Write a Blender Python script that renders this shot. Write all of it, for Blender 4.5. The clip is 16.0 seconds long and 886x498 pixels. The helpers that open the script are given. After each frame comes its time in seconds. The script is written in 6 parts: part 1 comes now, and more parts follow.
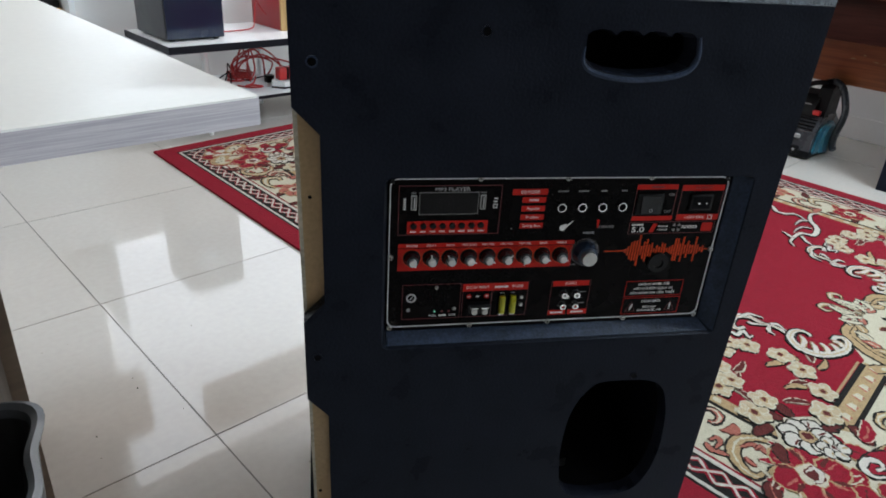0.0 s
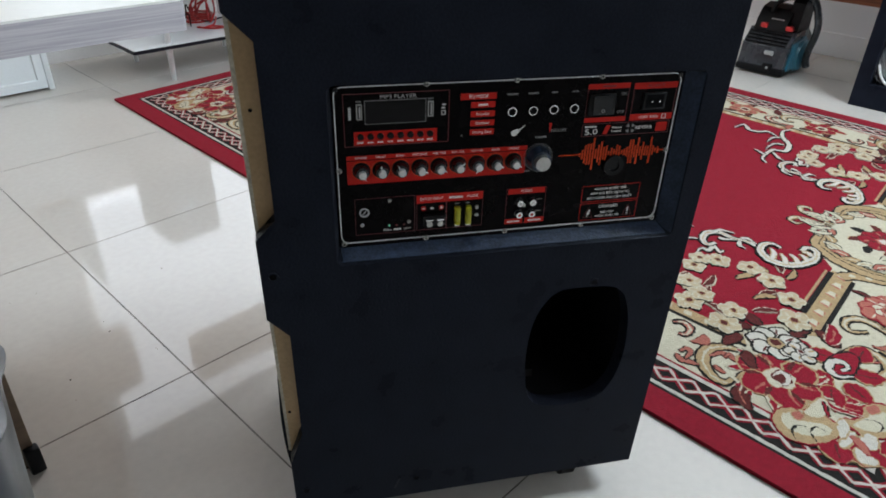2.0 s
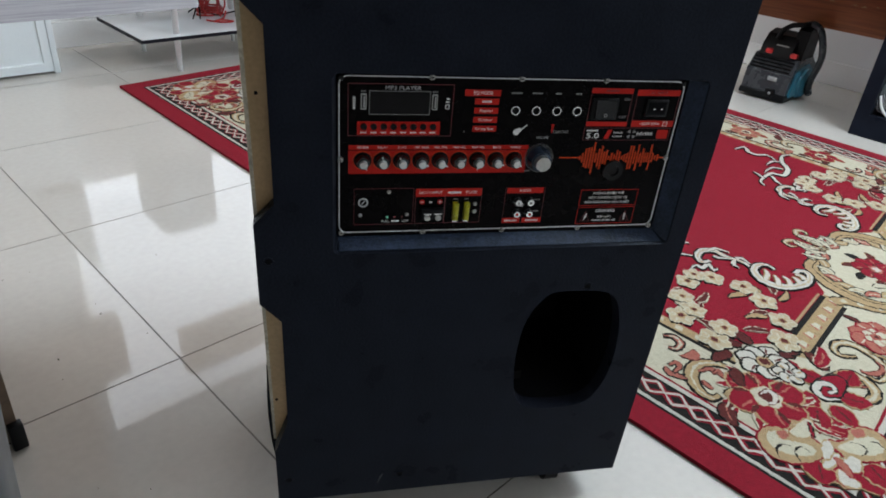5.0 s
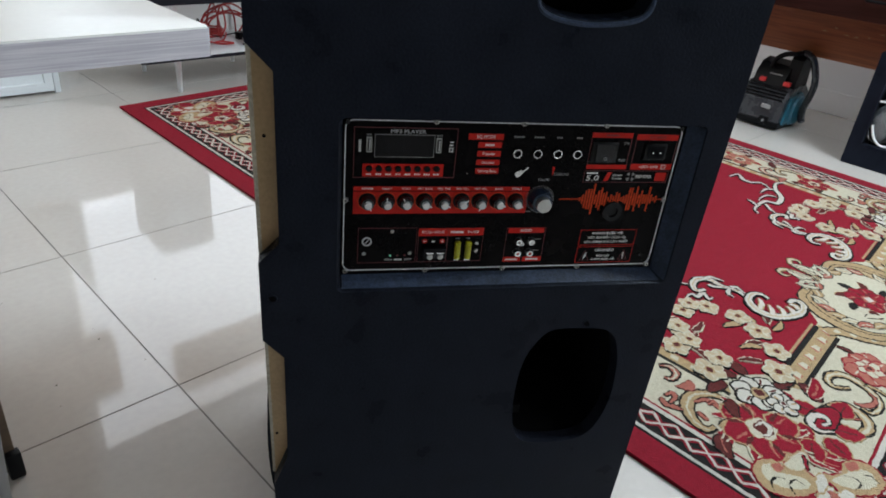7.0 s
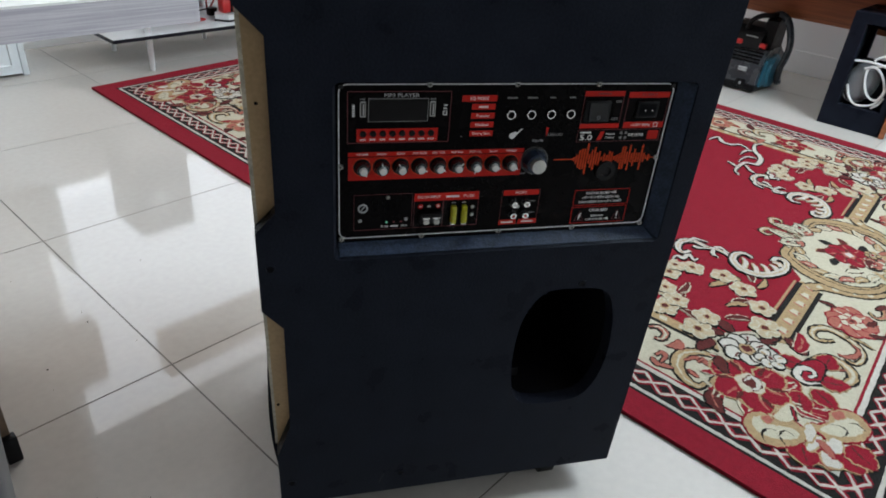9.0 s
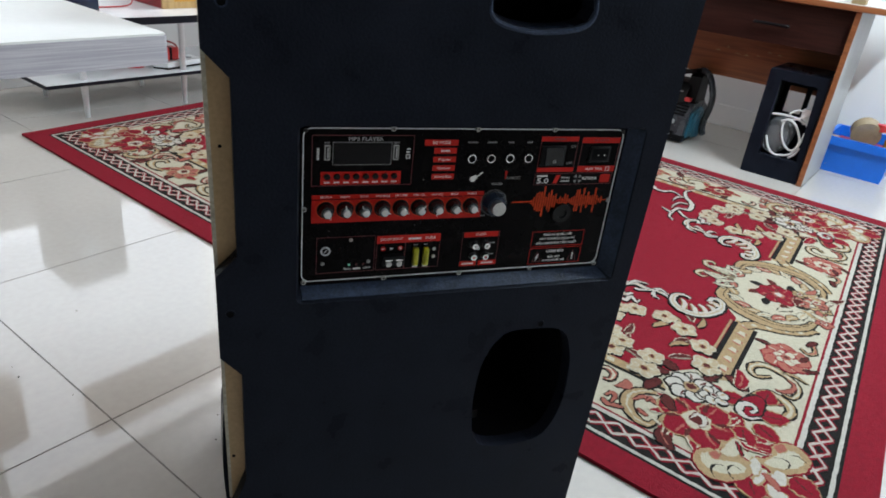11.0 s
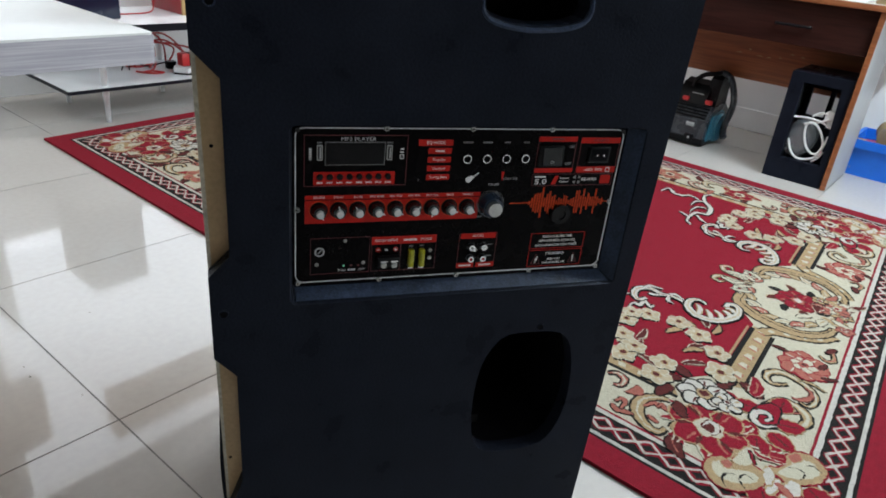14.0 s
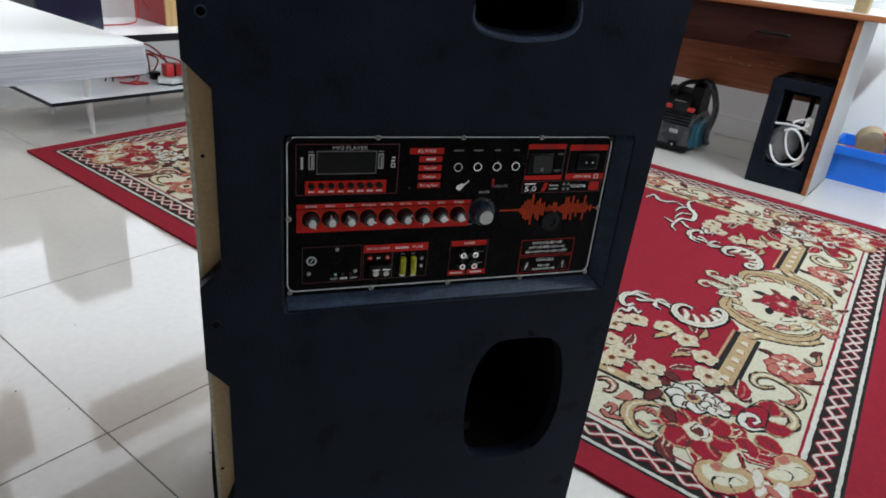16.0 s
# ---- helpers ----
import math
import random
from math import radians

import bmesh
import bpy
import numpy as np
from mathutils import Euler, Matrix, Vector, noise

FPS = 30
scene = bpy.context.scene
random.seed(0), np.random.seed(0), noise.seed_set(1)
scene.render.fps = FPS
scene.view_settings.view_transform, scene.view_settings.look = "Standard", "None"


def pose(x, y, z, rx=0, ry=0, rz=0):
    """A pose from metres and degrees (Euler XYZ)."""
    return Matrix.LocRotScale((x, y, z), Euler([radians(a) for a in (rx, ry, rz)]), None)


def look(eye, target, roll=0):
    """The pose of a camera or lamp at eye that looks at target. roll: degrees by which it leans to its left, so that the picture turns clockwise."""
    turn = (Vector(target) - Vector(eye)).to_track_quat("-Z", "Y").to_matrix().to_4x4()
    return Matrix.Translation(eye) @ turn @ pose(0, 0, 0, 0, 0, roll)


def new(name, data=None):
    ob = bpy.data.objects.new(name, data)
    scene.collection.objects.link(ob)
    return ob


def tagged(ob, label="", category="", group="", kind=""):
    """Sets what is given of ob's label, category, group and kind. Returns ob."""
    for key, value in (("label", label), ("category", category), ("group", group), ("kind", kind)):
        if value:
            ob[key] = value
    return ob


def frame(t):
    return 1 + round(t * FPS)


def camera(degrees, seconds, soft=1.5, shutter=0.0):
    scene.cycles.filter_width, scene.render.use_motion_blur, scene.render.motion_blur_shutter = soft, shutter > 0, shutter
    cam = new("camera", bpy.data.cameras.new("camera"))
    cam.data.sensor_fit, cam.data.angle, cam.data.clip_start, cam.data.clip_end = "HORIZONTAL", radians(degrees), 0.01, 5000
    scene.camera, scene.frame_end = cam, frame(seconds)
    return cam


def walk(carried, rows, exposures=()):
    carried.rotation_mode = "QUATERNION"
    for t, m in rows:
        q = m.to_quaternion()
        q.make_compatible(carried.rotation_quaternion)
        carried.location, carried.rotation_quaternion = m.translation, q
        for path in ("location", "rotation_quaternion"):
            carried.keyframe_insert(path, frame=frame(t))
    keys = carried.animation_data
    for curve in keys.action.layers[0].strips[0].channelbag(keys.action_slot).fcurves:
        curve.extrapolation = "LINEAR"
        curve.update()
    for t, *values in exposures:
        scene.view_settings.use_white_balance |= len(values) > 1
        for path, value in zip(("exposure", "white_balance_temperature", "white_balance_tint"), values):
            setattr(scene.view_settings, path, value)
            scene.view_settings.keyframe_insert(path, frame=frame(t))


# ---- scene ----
cam = camera(66.0, 16.0, soft=1.8)
PATH = [
    (0, look((-0.4151, -0.5059, 0.9220), (0.8362, 0.7787, 0.0360), 3.70)),
    (0.2, look((-0.4120, -0.5130, 0.9000), (0.8300, 0.7480, -0.0320), 3.50)),
    (0.5, look((-0.4076, -0.5238, 0.8820), (0.8244, 0.7066, -0.1030), 3.20)),
    (1, look((-0.3965, -0.5250, 0.9020), (0.8402, 0.6905, -0.0940), 2.50)),
    (1.5, look((-0.4054, -0.5241, 0.8940), (0.8438, 0.6942, -0.0840), 3.80)),
    (2, look((-0.3943, -0.5383, 0.8850), (0.8389, 0.6569, -0.1400), 1.60)),
    (2.5, look((-0.3827, -0.5517, 0.8710), (0.8431, 0.6506, -0.1540), 1.90)),
    (3, look((-0.4022, -0.5487, 0.8810), (0.8093, 0.6794, -0.1310), 3.50)),
    (3.2, look((-0.4090, -0.5470, 0.8820), (0.8370, 0.6580, -0.1150), 6.30)),
    (5.3, look((-0.4020, -0.5470, 0.8710), (0.8440, 0.6540, -0.1320), 4.70)),
    (5.5, look((-0.4016, -0.5479, 0.8710), (0.8375, 0.6530, -0.1410), 4.70)),
    (6, look((-0.3960, -0.5503, 0.8980), (0.8747, 0.6351, -0.0920), 5.20)),
    (6.5, look((-0.4145, -0.5253, 0.9180), (0.8722, 0.6866, -0.0170), 6.60)),
    (7, look((-0.4090, -0.5372, 0.9000), (0.8683, 0.6677, -0.0580), 5.80)),
    (7.5, look((-0.4112, -0.5369, 0.8840), (0.8517, 0.6380, -0.1280), 6.50)),
    (8, look((-0.4207, -0.5332, 0.8740), (0.8023, 0.6519, -0.1740), 4.80)),
    (8.5, look((-0.3862, -0.5590, 0.8730), (0.8656, 0.5875, -0.1830), 3.10)),
    (9, look((-0.4269, -0.5280, 0.8870), (0.8708, 0.6067, -0.1280), 4.80)),
    (9.2, look((-0.4531, -0.5077, 0.8950), (0.8862, 0.6159, -0.0760), 6.10)),
    (11.3, look((-0.4535, -0.5157, 0.8800), (1.0114, 0.5295, 0.0090), 6.70)),
    (11.5, look((-0.4543, -0.5188, 0.8810), (1.0114, 0.5295, 0.0130), 6.90)),
    (12, look((-0.4461, -0.5264, 0.8850), (1.0104, 0.5243, 0.0050), 5.90)),
    (12.5, look((-0.4354, -0.5357, 0.8890), (1.0278, 0.5107, 0.0140), 5.30)),
    (13, look((-0.4301, -0.5367, 0.8840), (1.0310, 0.5193, 0.0160), 4.70)),
    (13.5, look((-0.4170, -0.5440, 0.8820), (1.0150, 0.5462, 0.0100), 4.00)),
    (14, look((-0.4277, -0.5347, 0.8760), (0.9940, 0.5728, 0.0090), 5.90)),
    (14.5, look((-0.4375, -0.5260, 0.8690), (0.9987, 0.5709, 0.0120), 7.90)),
    (15, look((-0.4423, -0.5241, 0.8700), (1.0055, 0.5630, 0.0210), 8.40)),
    (15.5, look((-0.4411, -0.5261, 0.8720), (1.0109, 0.5584, 0.0260), 7.70)),
    (16, look((-0.4355, -0.5321, 0.8760), (1.0196, 0.5516, 0.0360), 5.80)),
]
walk(cam, PATH)

# ---- world and light ----
world = bpy.data.worlds.new("world")
scene.world = world
world.use_nodes = True
wn = world.node_tree.nodes
sky = wn.new("ShaderNodeTexSky")
sky.sky_type = "NISHITA"
sky.sun_disc = False
sky.sun_elevation, sky.sun_rotation = radians(40), radians(200)
world.node_tree.links.new(sky.outputs[0], wn["Background"].inputs[0])
wn["Background"].inputs[1].default_value = 0.12
scene.view_settings.exposure = 0.0


def area_lamp(name, m, sx, sy, watts, colour):
    d = bpy.data.lights.new(name, "AREA")
    d.shape, d.size, d.size_y, d.energy, d.color = "RECTANGLE", sx, sy, watts, colour
    ob = new(name, d)
    ob.matrix_world = m
    return ob


# unseen lamps, added for light: daylight through the windows, and the ceiling tubes
area_lamp("unseen_window_light", look((1.76, 2.845, 1.49), (1.76, 0.0, 1.49)), 2.66, 1.60, 24, (0.92, 0.96, 1.0))
area_lamp("unseen_window_light", look((1.8, -3.97, 1.65), (1.8, 0.0, 0.9)), 2.6, 1.3, 34, (0.84, 0.93, 1.0))
TUBES = [(1.90, -1.15, 0, 118, (0.75, 0.89, 1.0)), (2.30, 2.30, 0, 40, (0.92, 0.96, 1.0)), (-0.95, 1.70, 0, 20, (0.97, 0.97, 0.96))]
for tu, tv, turn, watts, tint in TUBES:
    area_lamp("unseen_tube_light", pose(tu, tv, 2.66, 0, 0, turn), 1.15, 0.10, watts, tint)


# ---- materials ----
def mat(name, colour, rough=0.5, metal=0.0, vary=0.12, scale=18.0, bump=0.05, fine=160.0, coat=0.0, spread=0.06, specular=0.5, stretch=None):
    """Principled material with two scales of colour variation, uneven gloss and fine relief."""
    m = bpy.data.materials.new(name)
    m.use_nodes = True
    nt = m.node_tree
    n, li = nt.nodes, nt.links
    p = n["Principled BSDF"]
    tc = n.new("ShaderNodeTexCoord")
    mp = n.new("ShaderNodeMapping")
    li.new(tc.outputs["Object"], mp.inputs[0])
    if stretch:
        mp.inputs["Scale"].default_value = stretch
    big = n.new("ShaderNodeTexNoise")
    big.inputs["Scale"].default_value, big.inputs["Detail"].default_value = scale, 5
    small = n.new("ShaderNodeTexNoise")
    small.inputs["Scale"].default_value, small.inputs["Detail"].default_value = fine, 3
    li.new(mp.outputs[0], big.inputs[0])
    li.new(mp.outputs[0], small.inputs[0])
    add = n.new("ShaderNodeMath")
    add.operation = "ADD"
    li.new(big.outputs[0], add.inputs[0])
    li.new(small.outputs[0], add.inputs[1])
    ramp = n.new("ShaderNodeMapRange")
    ramp.inputs["From Min"].default_value, ramp.inputs["From Max"].default_value = 0.65, 1.35
    ramp.inputs["To Min"].default_value, ramp.inputs["To Max"].default_value = 1 - vary, 1 + vary
    li.new(add.outputs[0], ramp.inputs[0])
    mul = n.new("ShaderNodeVectorMath")
    mul.operation = "SCALE"
    mul.inputs[0].default_value = colour
    li.new(ramp.outputs[0], mul.inputs["Scale"])
    li.new(mul.outputs[0], p.inputs["Base Color"])
    rr = n.new("ShaderNodeMapRange")
    rr.inputs["From Min"].default_value, rr.inputs["From Max"].default_value = 0.3, 0.7
    rr.inputs["To Min"].default_value, rr.inputs["To Max"].default_value = max(0.02, rough - spread), min(1, rough + spread)
    li.new(big.outputs[0], rr.inputs[0])
    li.new(rr.outputs[0], p.inputs["Roughness"])
    p.inputs["Metallic"].default_value = metal
    p.inputs["Coat Weight"].default_value = coat
    p.inputs["Specular IOR Level"].default_value = specular
    if bump:
        b = n.new("ShaderNodeBump")
        b.inputs["Strength"].default_value, b.inputs["Distance"].default_value = bump, 0.004
        li.new(small.outputs[0], b.inputs["Height"])
        li.new(b.outputs[0], p.inputs["Normal"])
    return m


def wood(name, colour, dark, rough=0.4, stretch=(3, 0.35, 14), scale=9.0):
    """Wood-grain laminate: stretched noise bands between two browns."""
    m = mat(name, colour, rough, 0, 0.1, 12, 0.04, 220)
    n, li = m.node_tree.nodes, m.node_tree.links
    p = n["Principled BSDF"]
    tc = n.new("ShaderNodeTexCoord")
    mp = n.new("ShaderNodeMapping")
    mp.inputs["Scale"].default_value = stretch
    wv = n.new("ShaderNodeTexNoise")
    wv.inputs["Scale"].default_value, wv.inputs["Detail"].default_value, wv.inputs["Distortion"].default_value = scale, 6, 1.2
    rp = n.new("ShaderNodeValToRGB")
    rp.color_ramp.elements[0].position, rp.color_ramp.elements[0].color = 0.36, (*dark, 1)
    rp.color_ramp.elements[1].position, rp.color_ramp.elements[1].color = 0.62, (*colour, 1)
    li.new(tc.outputs["Object"], mp.inputs[0])
    li.new(mp.outputs[0], wv.inputs[0])
    li.new(wv.outputs[0], rp.inputs[0])
    li.new(rp.outputs[0], p.inputs["Base Color"])
    return m


def glow(name, colour, strength):
    m = bpy.data.materials.new(name)
    m.use_nodes = True
    p = m.node_tree.nodes["Principled BSDF"]
    p.inputs["Base Color"].default_value = (*colour, 1)
    p.inputs["Emission Color"].default_value = (*colour, 1)
    p.inputs["Emission Strength"].default_value = strength
    return m


def glass(name, colour, rough=0.03):
    m = bpy.data.materials.new(name)
    m.use_nodes = True
    p = m.node_tree.nodes["Principled BSDF"]
    p.inputs["Base Color"].default_value = (*colour, 1)
    p.inputs["Roughness"].default_value = rough
    p.inputs["Transmission Weight"].default_value = 1.0
    p.inputs["IOR"].default_value = 1.45
    return m


M_TILE = mat("porcelain_tile", (0.465, 0.435, 0.400), 0.06, 0, 0.05, 2.2, 0.0, 60, spread=0.03, specular=1.0)
M_GROUT = mat("grout", (0.07, 0.058, 0.046), 0.35, 0, 0.95, 7, 0.05, 30, specular=0.8)
M_WALL = mat("wall_paint", (0.80, 0.805, 0.80), 0.7, 0, 0.04, 1.5, 0.04, 300)
# beige picked to brown the light that two unseen walls bounce back
M_WARM = mat("warm_bounce_wall_paint", (0.33, 0.305, 0.27), 0.7, 0, 0.05, 1.5, 0.04, 300)
# near-black that paints the shade inside vents, holes and the port
M_VENT = mat("opening_shade_black", (0.0009, 0.0008, 0.001), 0.6, 0, 0.1, 30, 0.0, specular=0.05)
M_CEIL = mat("ceiling_paint", (0.8, 0.8, 0.79), 0.8, 0, 0.03, 1.2, 0.02)
M_SKIRT = mat("skirting_tile", (0.84, 0.84, 0.83), 0.12, 0, 0.04, 3, 0.0)
M_BLACK = mat("black_textured_paint", (0.0092, 0.0108, 0.0168), 0.40, 0, 0.36, 16, 0.14, 330, specular=0.05, spread=0.2)
M_BLACK.node_tree.nodes["Principled BSDF"].inputs["Specular Tint"].default_value = (0.75, 0.86, 1.0, 1.0)
# black paint with a bluish lit tone and worn specks in its colour
M_BLACK_EDGE = mat("worn_lit_black_paint", (0.017, 0.028, 0.054), 0.42, 0, 0.5, 60, 0.2, 300, specular=0.2)
# black top paint: scuffs, plus light from above put into the paler colour
M_TOPBOARD = mat("scuffed_lit_top_paint", (0.10, 0.12, 0.15), 0.35, 0, 0.6, 60, 0.8, 260, specular=0.6)
# near-black for shaded hollows and slots; also grit and nail heads
M_POCKET = mat("hollow_shade_and_grit", (0.006, 0.006, 0.007), 0.9, 0, 0.3, 30, 0.1, specular=0.05)
M_GOLD = mat("gold_lacquer", (0.40, 0.270, 0.145), 0.42, 0.2, 0.16, 9, 0.08, 200)
M_EDGESTRIP = mat("pale_board_edge", (0.42, 0.385, 0.31), 0.45, 0, 0.3, 60, 0.15, 240)
M_PANEL = mat("printed_black_panel", (0.0018, 0.0013, 0.0016), 0.27, 0, 0.15, 30, 0.02, 400, spread=0.08, specular=0.05)
M_SILVERLINE = mat("silver_line", (0.66, 0.66, 0.68), 0.4, 0.3, 0.08, 60, 0.0, 300)
M_RED = mat("red_print", (0.42, 0.012, 0.008), 0.4, 0, 0.08, 60, 0.0, 300, specular=0.12)
M_DARKRED = mat("dark_red_print", (0.10, 0.008, 0.012), 0.4, 0, 0.08, 60, 0.0, 300)
M_ORANGE = mat("orange_red_print", (0.60, 0.060, 0.014), 0.4, 0, 0.12, 90, 0.0, 300, specular=0.12)
M_WHITE = mat("white_print", (0.76, 0.75, 0.74), 0.5, 0, 0.05, 60, 0.0, 300)
M_GREY_PRINT = mat("grey_print", (0.20, 0.20, 0.20), 0.5, 0, 0.05, 60, 0.0, 300)
M_PALE_PRINT = mat("pale_grey_print", (0.42, 0.42, 0.43), 0.5, 0, 0.05, 60, 0.0, 300)
M_CAPSILVER = mat("silver_knob_cap", (0.52, 0.52, 0.52), 0.35, 0.5, 0.12, 60, 0.03, 300)
# black knob plastic with its navy light mixed into the base colour
M_DIAL = mat("black_dial_lit_blue", (0.014, 0.022, 0.040), 0.22, 0, 0.2, 40, 0.02, 300, specular=0.5)
M_CHROME = mat("chrome", (0.78, 0.78, 0.80), 0.2, 1.0, 0.1, 60, 0.02, 300)
M_STEEL = mat("brushed_steel", (0.40, 0.40, 0.39), 0.36, 1.0, 0.12, 60, 0.03, 300)
M_KNOB = mat("black_knob_plastic", (0.007, 0.008, 0.011), 0.22, 0, 0.15, 40, 0.03, specular=0.6)
M_PLASTIC = mat("black_plastic", (0.004, 0.004, 0.005), 0.4, 0, 0.2, 30, 0.05, specular=0.16)
M_FUSE = mat("yellow_fuse_plastic", (0.30, 0.29, 0.006), 0.3, 0, 0.15, 80, 0.03)
M_DISPLAY = mat("display_glass", (0.003, 0.0025, 0.0035), 0.14, 0, 0.1, 30, 0.0, specular=0.18)
M_LED = glow("green_led", (0.2, 0.6, 0.42), 0.25)
M_TOP = mat("white_laminate", (0.69, 0.675, 0.64), 0.38, 0, 0.03, 5, 0.03, 120)
M_EDGE = wood("grey_wood_edge", (0.45, 0.42, 0.44), (0.33, 0.308, 0.335), 0.5, (1.3, 1.3, 66), 8.0)
M_UNDER = wood("brown_board", (0.15, 0.10, 0.066), (0.11, 0.075, 0.05), 0.5, (1, 6, 6), 5.0)
M_CAB = wood("brown_cabinet_board", (0.32, 0.22, 0.15), (0.25, 0.165, 0.11), 0.5, (1, 6, 6), 5.0)
M_DESK = wood("orange_wood_laminate", (0.30, 0.100, 0.036), (0.20, 0.064, 0.023), 0.36, (2.5, 0.5, 9), 6.0)
# the desk wood again, darkened for the shade under the desktop
M_DESKDARK = wood("shaded_desk_laminate", (0.040, 0.014, 0.011), (0.026, 0.009, 0.007), 0.4, (2.5, 0.5, 9), 6.0)
M_GREYBOARD = mat("light_grey_laminate", (0.30, 0.30, 0.297), 0.5, 0, 0.05, 8, 0.03)
M_BLACKBAND = mat("black_edge_band", (0.007, 0.008, 0.013), 0.4, 0, 0.2, 30, 0.03, specular=0.2)
M_SHELF = mat("white_shelf_laminate", (0.78, 0.79, 0.80), 0.18, 0, 0.03, 6, 0.0)
M_LEG = mat("satin_metal_leg", (0.74, 0.75, 0.76), 0.35, 0.7, 0.08, 20, 0.0)
M_SPK = mat("blue_black_gloss", (0.006, 0.014, 0.038), 0.22, 0, 0.1, 10, 0.02)
M_SPKSIDE = mat("grey_black_vinyl", (0.06, 0.062, 0.068), 0.5, 0, 0.12, 14, 0.1)
M_REDBOX = mat("red_vinyl", (0.30, 0.014, 0.02), 0.38, 0, 0.12, 20, 0.1)
M_PINE = wood("pale_pine", (0.52, 0.34, 0.14), (0.40, 0.24, 0.09), 0.5, (6, 6, 0.6), 7.0)
M_REDCABLE = mat("red_cable", (0.40, 0.018, 0.018), 0.4, 0, 0.1, 30, 0.0)
M_REDPLASTIC = mat("red_plastic", (0.55, 0.03, 0.03), 0.35, 0, 0.08, 30, 0.0)
M_WHITEPLASTIC = mat("white_plastic", (0.75, 0.75, 0.74), 0.35, 0, 0.05, 30, 0.0)
M_VACGREY = mat("grey_vacuum_plastic", (0.036, 0.040, 0.046), 0.28, 0, 0.12, 20, 0.02)
M_VACBLUE = mat("teal_vacuum_plastic", (0.02, 0.13, 0.19), 0.34, 0, 0.1, 20, 0.02)
M_HOSE = mat("grey_hose", (0.035, 0.042, 0.05), 0.25, 0, 0.12, 40, 0.04)
M_TUB = mat("blue_plastic", (0.004, 0.13, 0.60), 0.38, 0, 0.08, 15, 0.04)
M_CARD = mat("brown_card", (0.34, 0.24, 0.12), 0.75, 0, 0.15, 20, 0.08)
M_TAPE = mat("clear_brown_tape", (0.33, 0.25, 0.15), 0.16, 0, 0.15, 25, 0.03)
M_YELLOW = mat("yellow_plastic", (0.55, 0.27, 0.02), 0.4, 0, 0.1, 20, 0.03)
M_PURPLE = mat("purple_plastic", (0.05, 0.03, 0.26), 0.45, 0, 0.1, 20, 0.03)
M_BIN = mat("grey_bin_plastic", (0.065, 0.072, 0.082), 0.38, 0, 0.12, 12, 0.03)
M_BINBAG = mat("black_bag", (0.008, 0.008, 0.009), 0.45, 0, 0.3, 30, 0.2)
M_CLEAR = glass("clear_plastic", (0.86, 0.90, 0.94), 0.03)
M_CLEAR.node_tree.nodes["Principled BSDF"].inputs["Transmission Weight"].default_value = 0.82
M_PANE = glass("window_glass", (0.97, 0.98, 1.0), 0.02)
M_CABINET = mat("white_cabinet_paint", (0.72, 0.76, 0.78), 0.35, 0, 0.03, 6, 0.02)
M_TUBE = glow("lit_tube", (0.97, 0.985, 1.0), 9.0)
M_PAPER = mat("white_paper", (0.82, 0.82, 0.82), 0.8, 0, 0.03, 10, 0.02)


def pile(name, colour, vary=0.22):
    return mat(name, colour, 0.95, 0, vary, 90, 0.9, 650, specular=0.1)


R_RED = pile("carpet_red", (0.205, 0.0105, 0.0210), 0.2)
R_CREAM = pile("carpet_cream", (0.44, 0.402, 0.305), 0.14)
R_WHITE = pile("carpet_white", (0.455, 0.425, 0.37), 0.16)
R_TAN = pile("carpet_tan", (0.33, 0.232, 0.125), 0.22)
R_SAND = pile("carpet_sand", (0.385, 0.31, 0.205), 0.18)
R_BLACK = pile("carpet_black", (0.014, 0.013, 0.012), 0.35)
R_MAROON = pile("carpet_maroon", (0.085, 0.02, 0.018), 0.3)
R_SALMON = pile("carpet_salmon", (0.32, 0.108, 0.08), 0.22)
M_DESKDARK.node_tree.nodes["Principled BSDF"].inputs["Specular IOR Level"].default_value = 0.10
R_BACK = pile("carpet_backing", (0.30, 0.24, 0.16), 0.2)


# ---- mesh helpers ----
def part(name, bm, material, parent=None, label="", smooth=True):
    me = bpy.data.meshes.new(name)
    bmesh.ops.recalc_face_normals(bm, faces=bm.faces[:])
    bm.to_mesh(me)
    bm.free()
    me.materials.append(material)
    if smooth:
        for f in me.polygons:
            f.use_smooth = True
        me.set_sharp_from_angle(angle=radians(32))
    ob = new(name, me)
    if parent:
        ob.parent = parent
    if label:
        tagged(ob, label)
    return ob


def same(name, src, parent, loc, rot=(0, 0, 0)):
    """Another object on the mesh of src, under parent."""
    ob = new(name, src.data)
    ob.parent = parent
    ob.location, ob.rotation_euler = loc, [radians(r) for r in rot]
    return ob


def thing(name, loc, label, category, group="", rz=0.0):
    ob = new(name)
    ob.empty_display_size = 0.1
    ob.matrix_world = pose(*loc, 0, 0, rz)
    return tagged(ob, label, category, group)


def box(x0, x1, y0, y1, z0, z1, bevel=0.0, seg=2, bm=None):
    b = bmesh.new()
    vs = [b.verts.new((x, y, z)) for z in (z0, z1) for y in (y0, y1) for x in (x0, x1)]
    for q in ((0, 1, 3, 2), (4, 6, 7, 5), (0, 4, 5, 1), (2, 3, 7, 6), (0, 2, 6, 4), (1, 5, 7, 3)):
        b.faces.new([vs[i] for i in q])
    if bevel:
        bmesh.ops.bevel(b, geom=b.edges[:], offset=bevel, segments=seg, affect="EDGES", profile=0.5)
    return merge(bm, b)


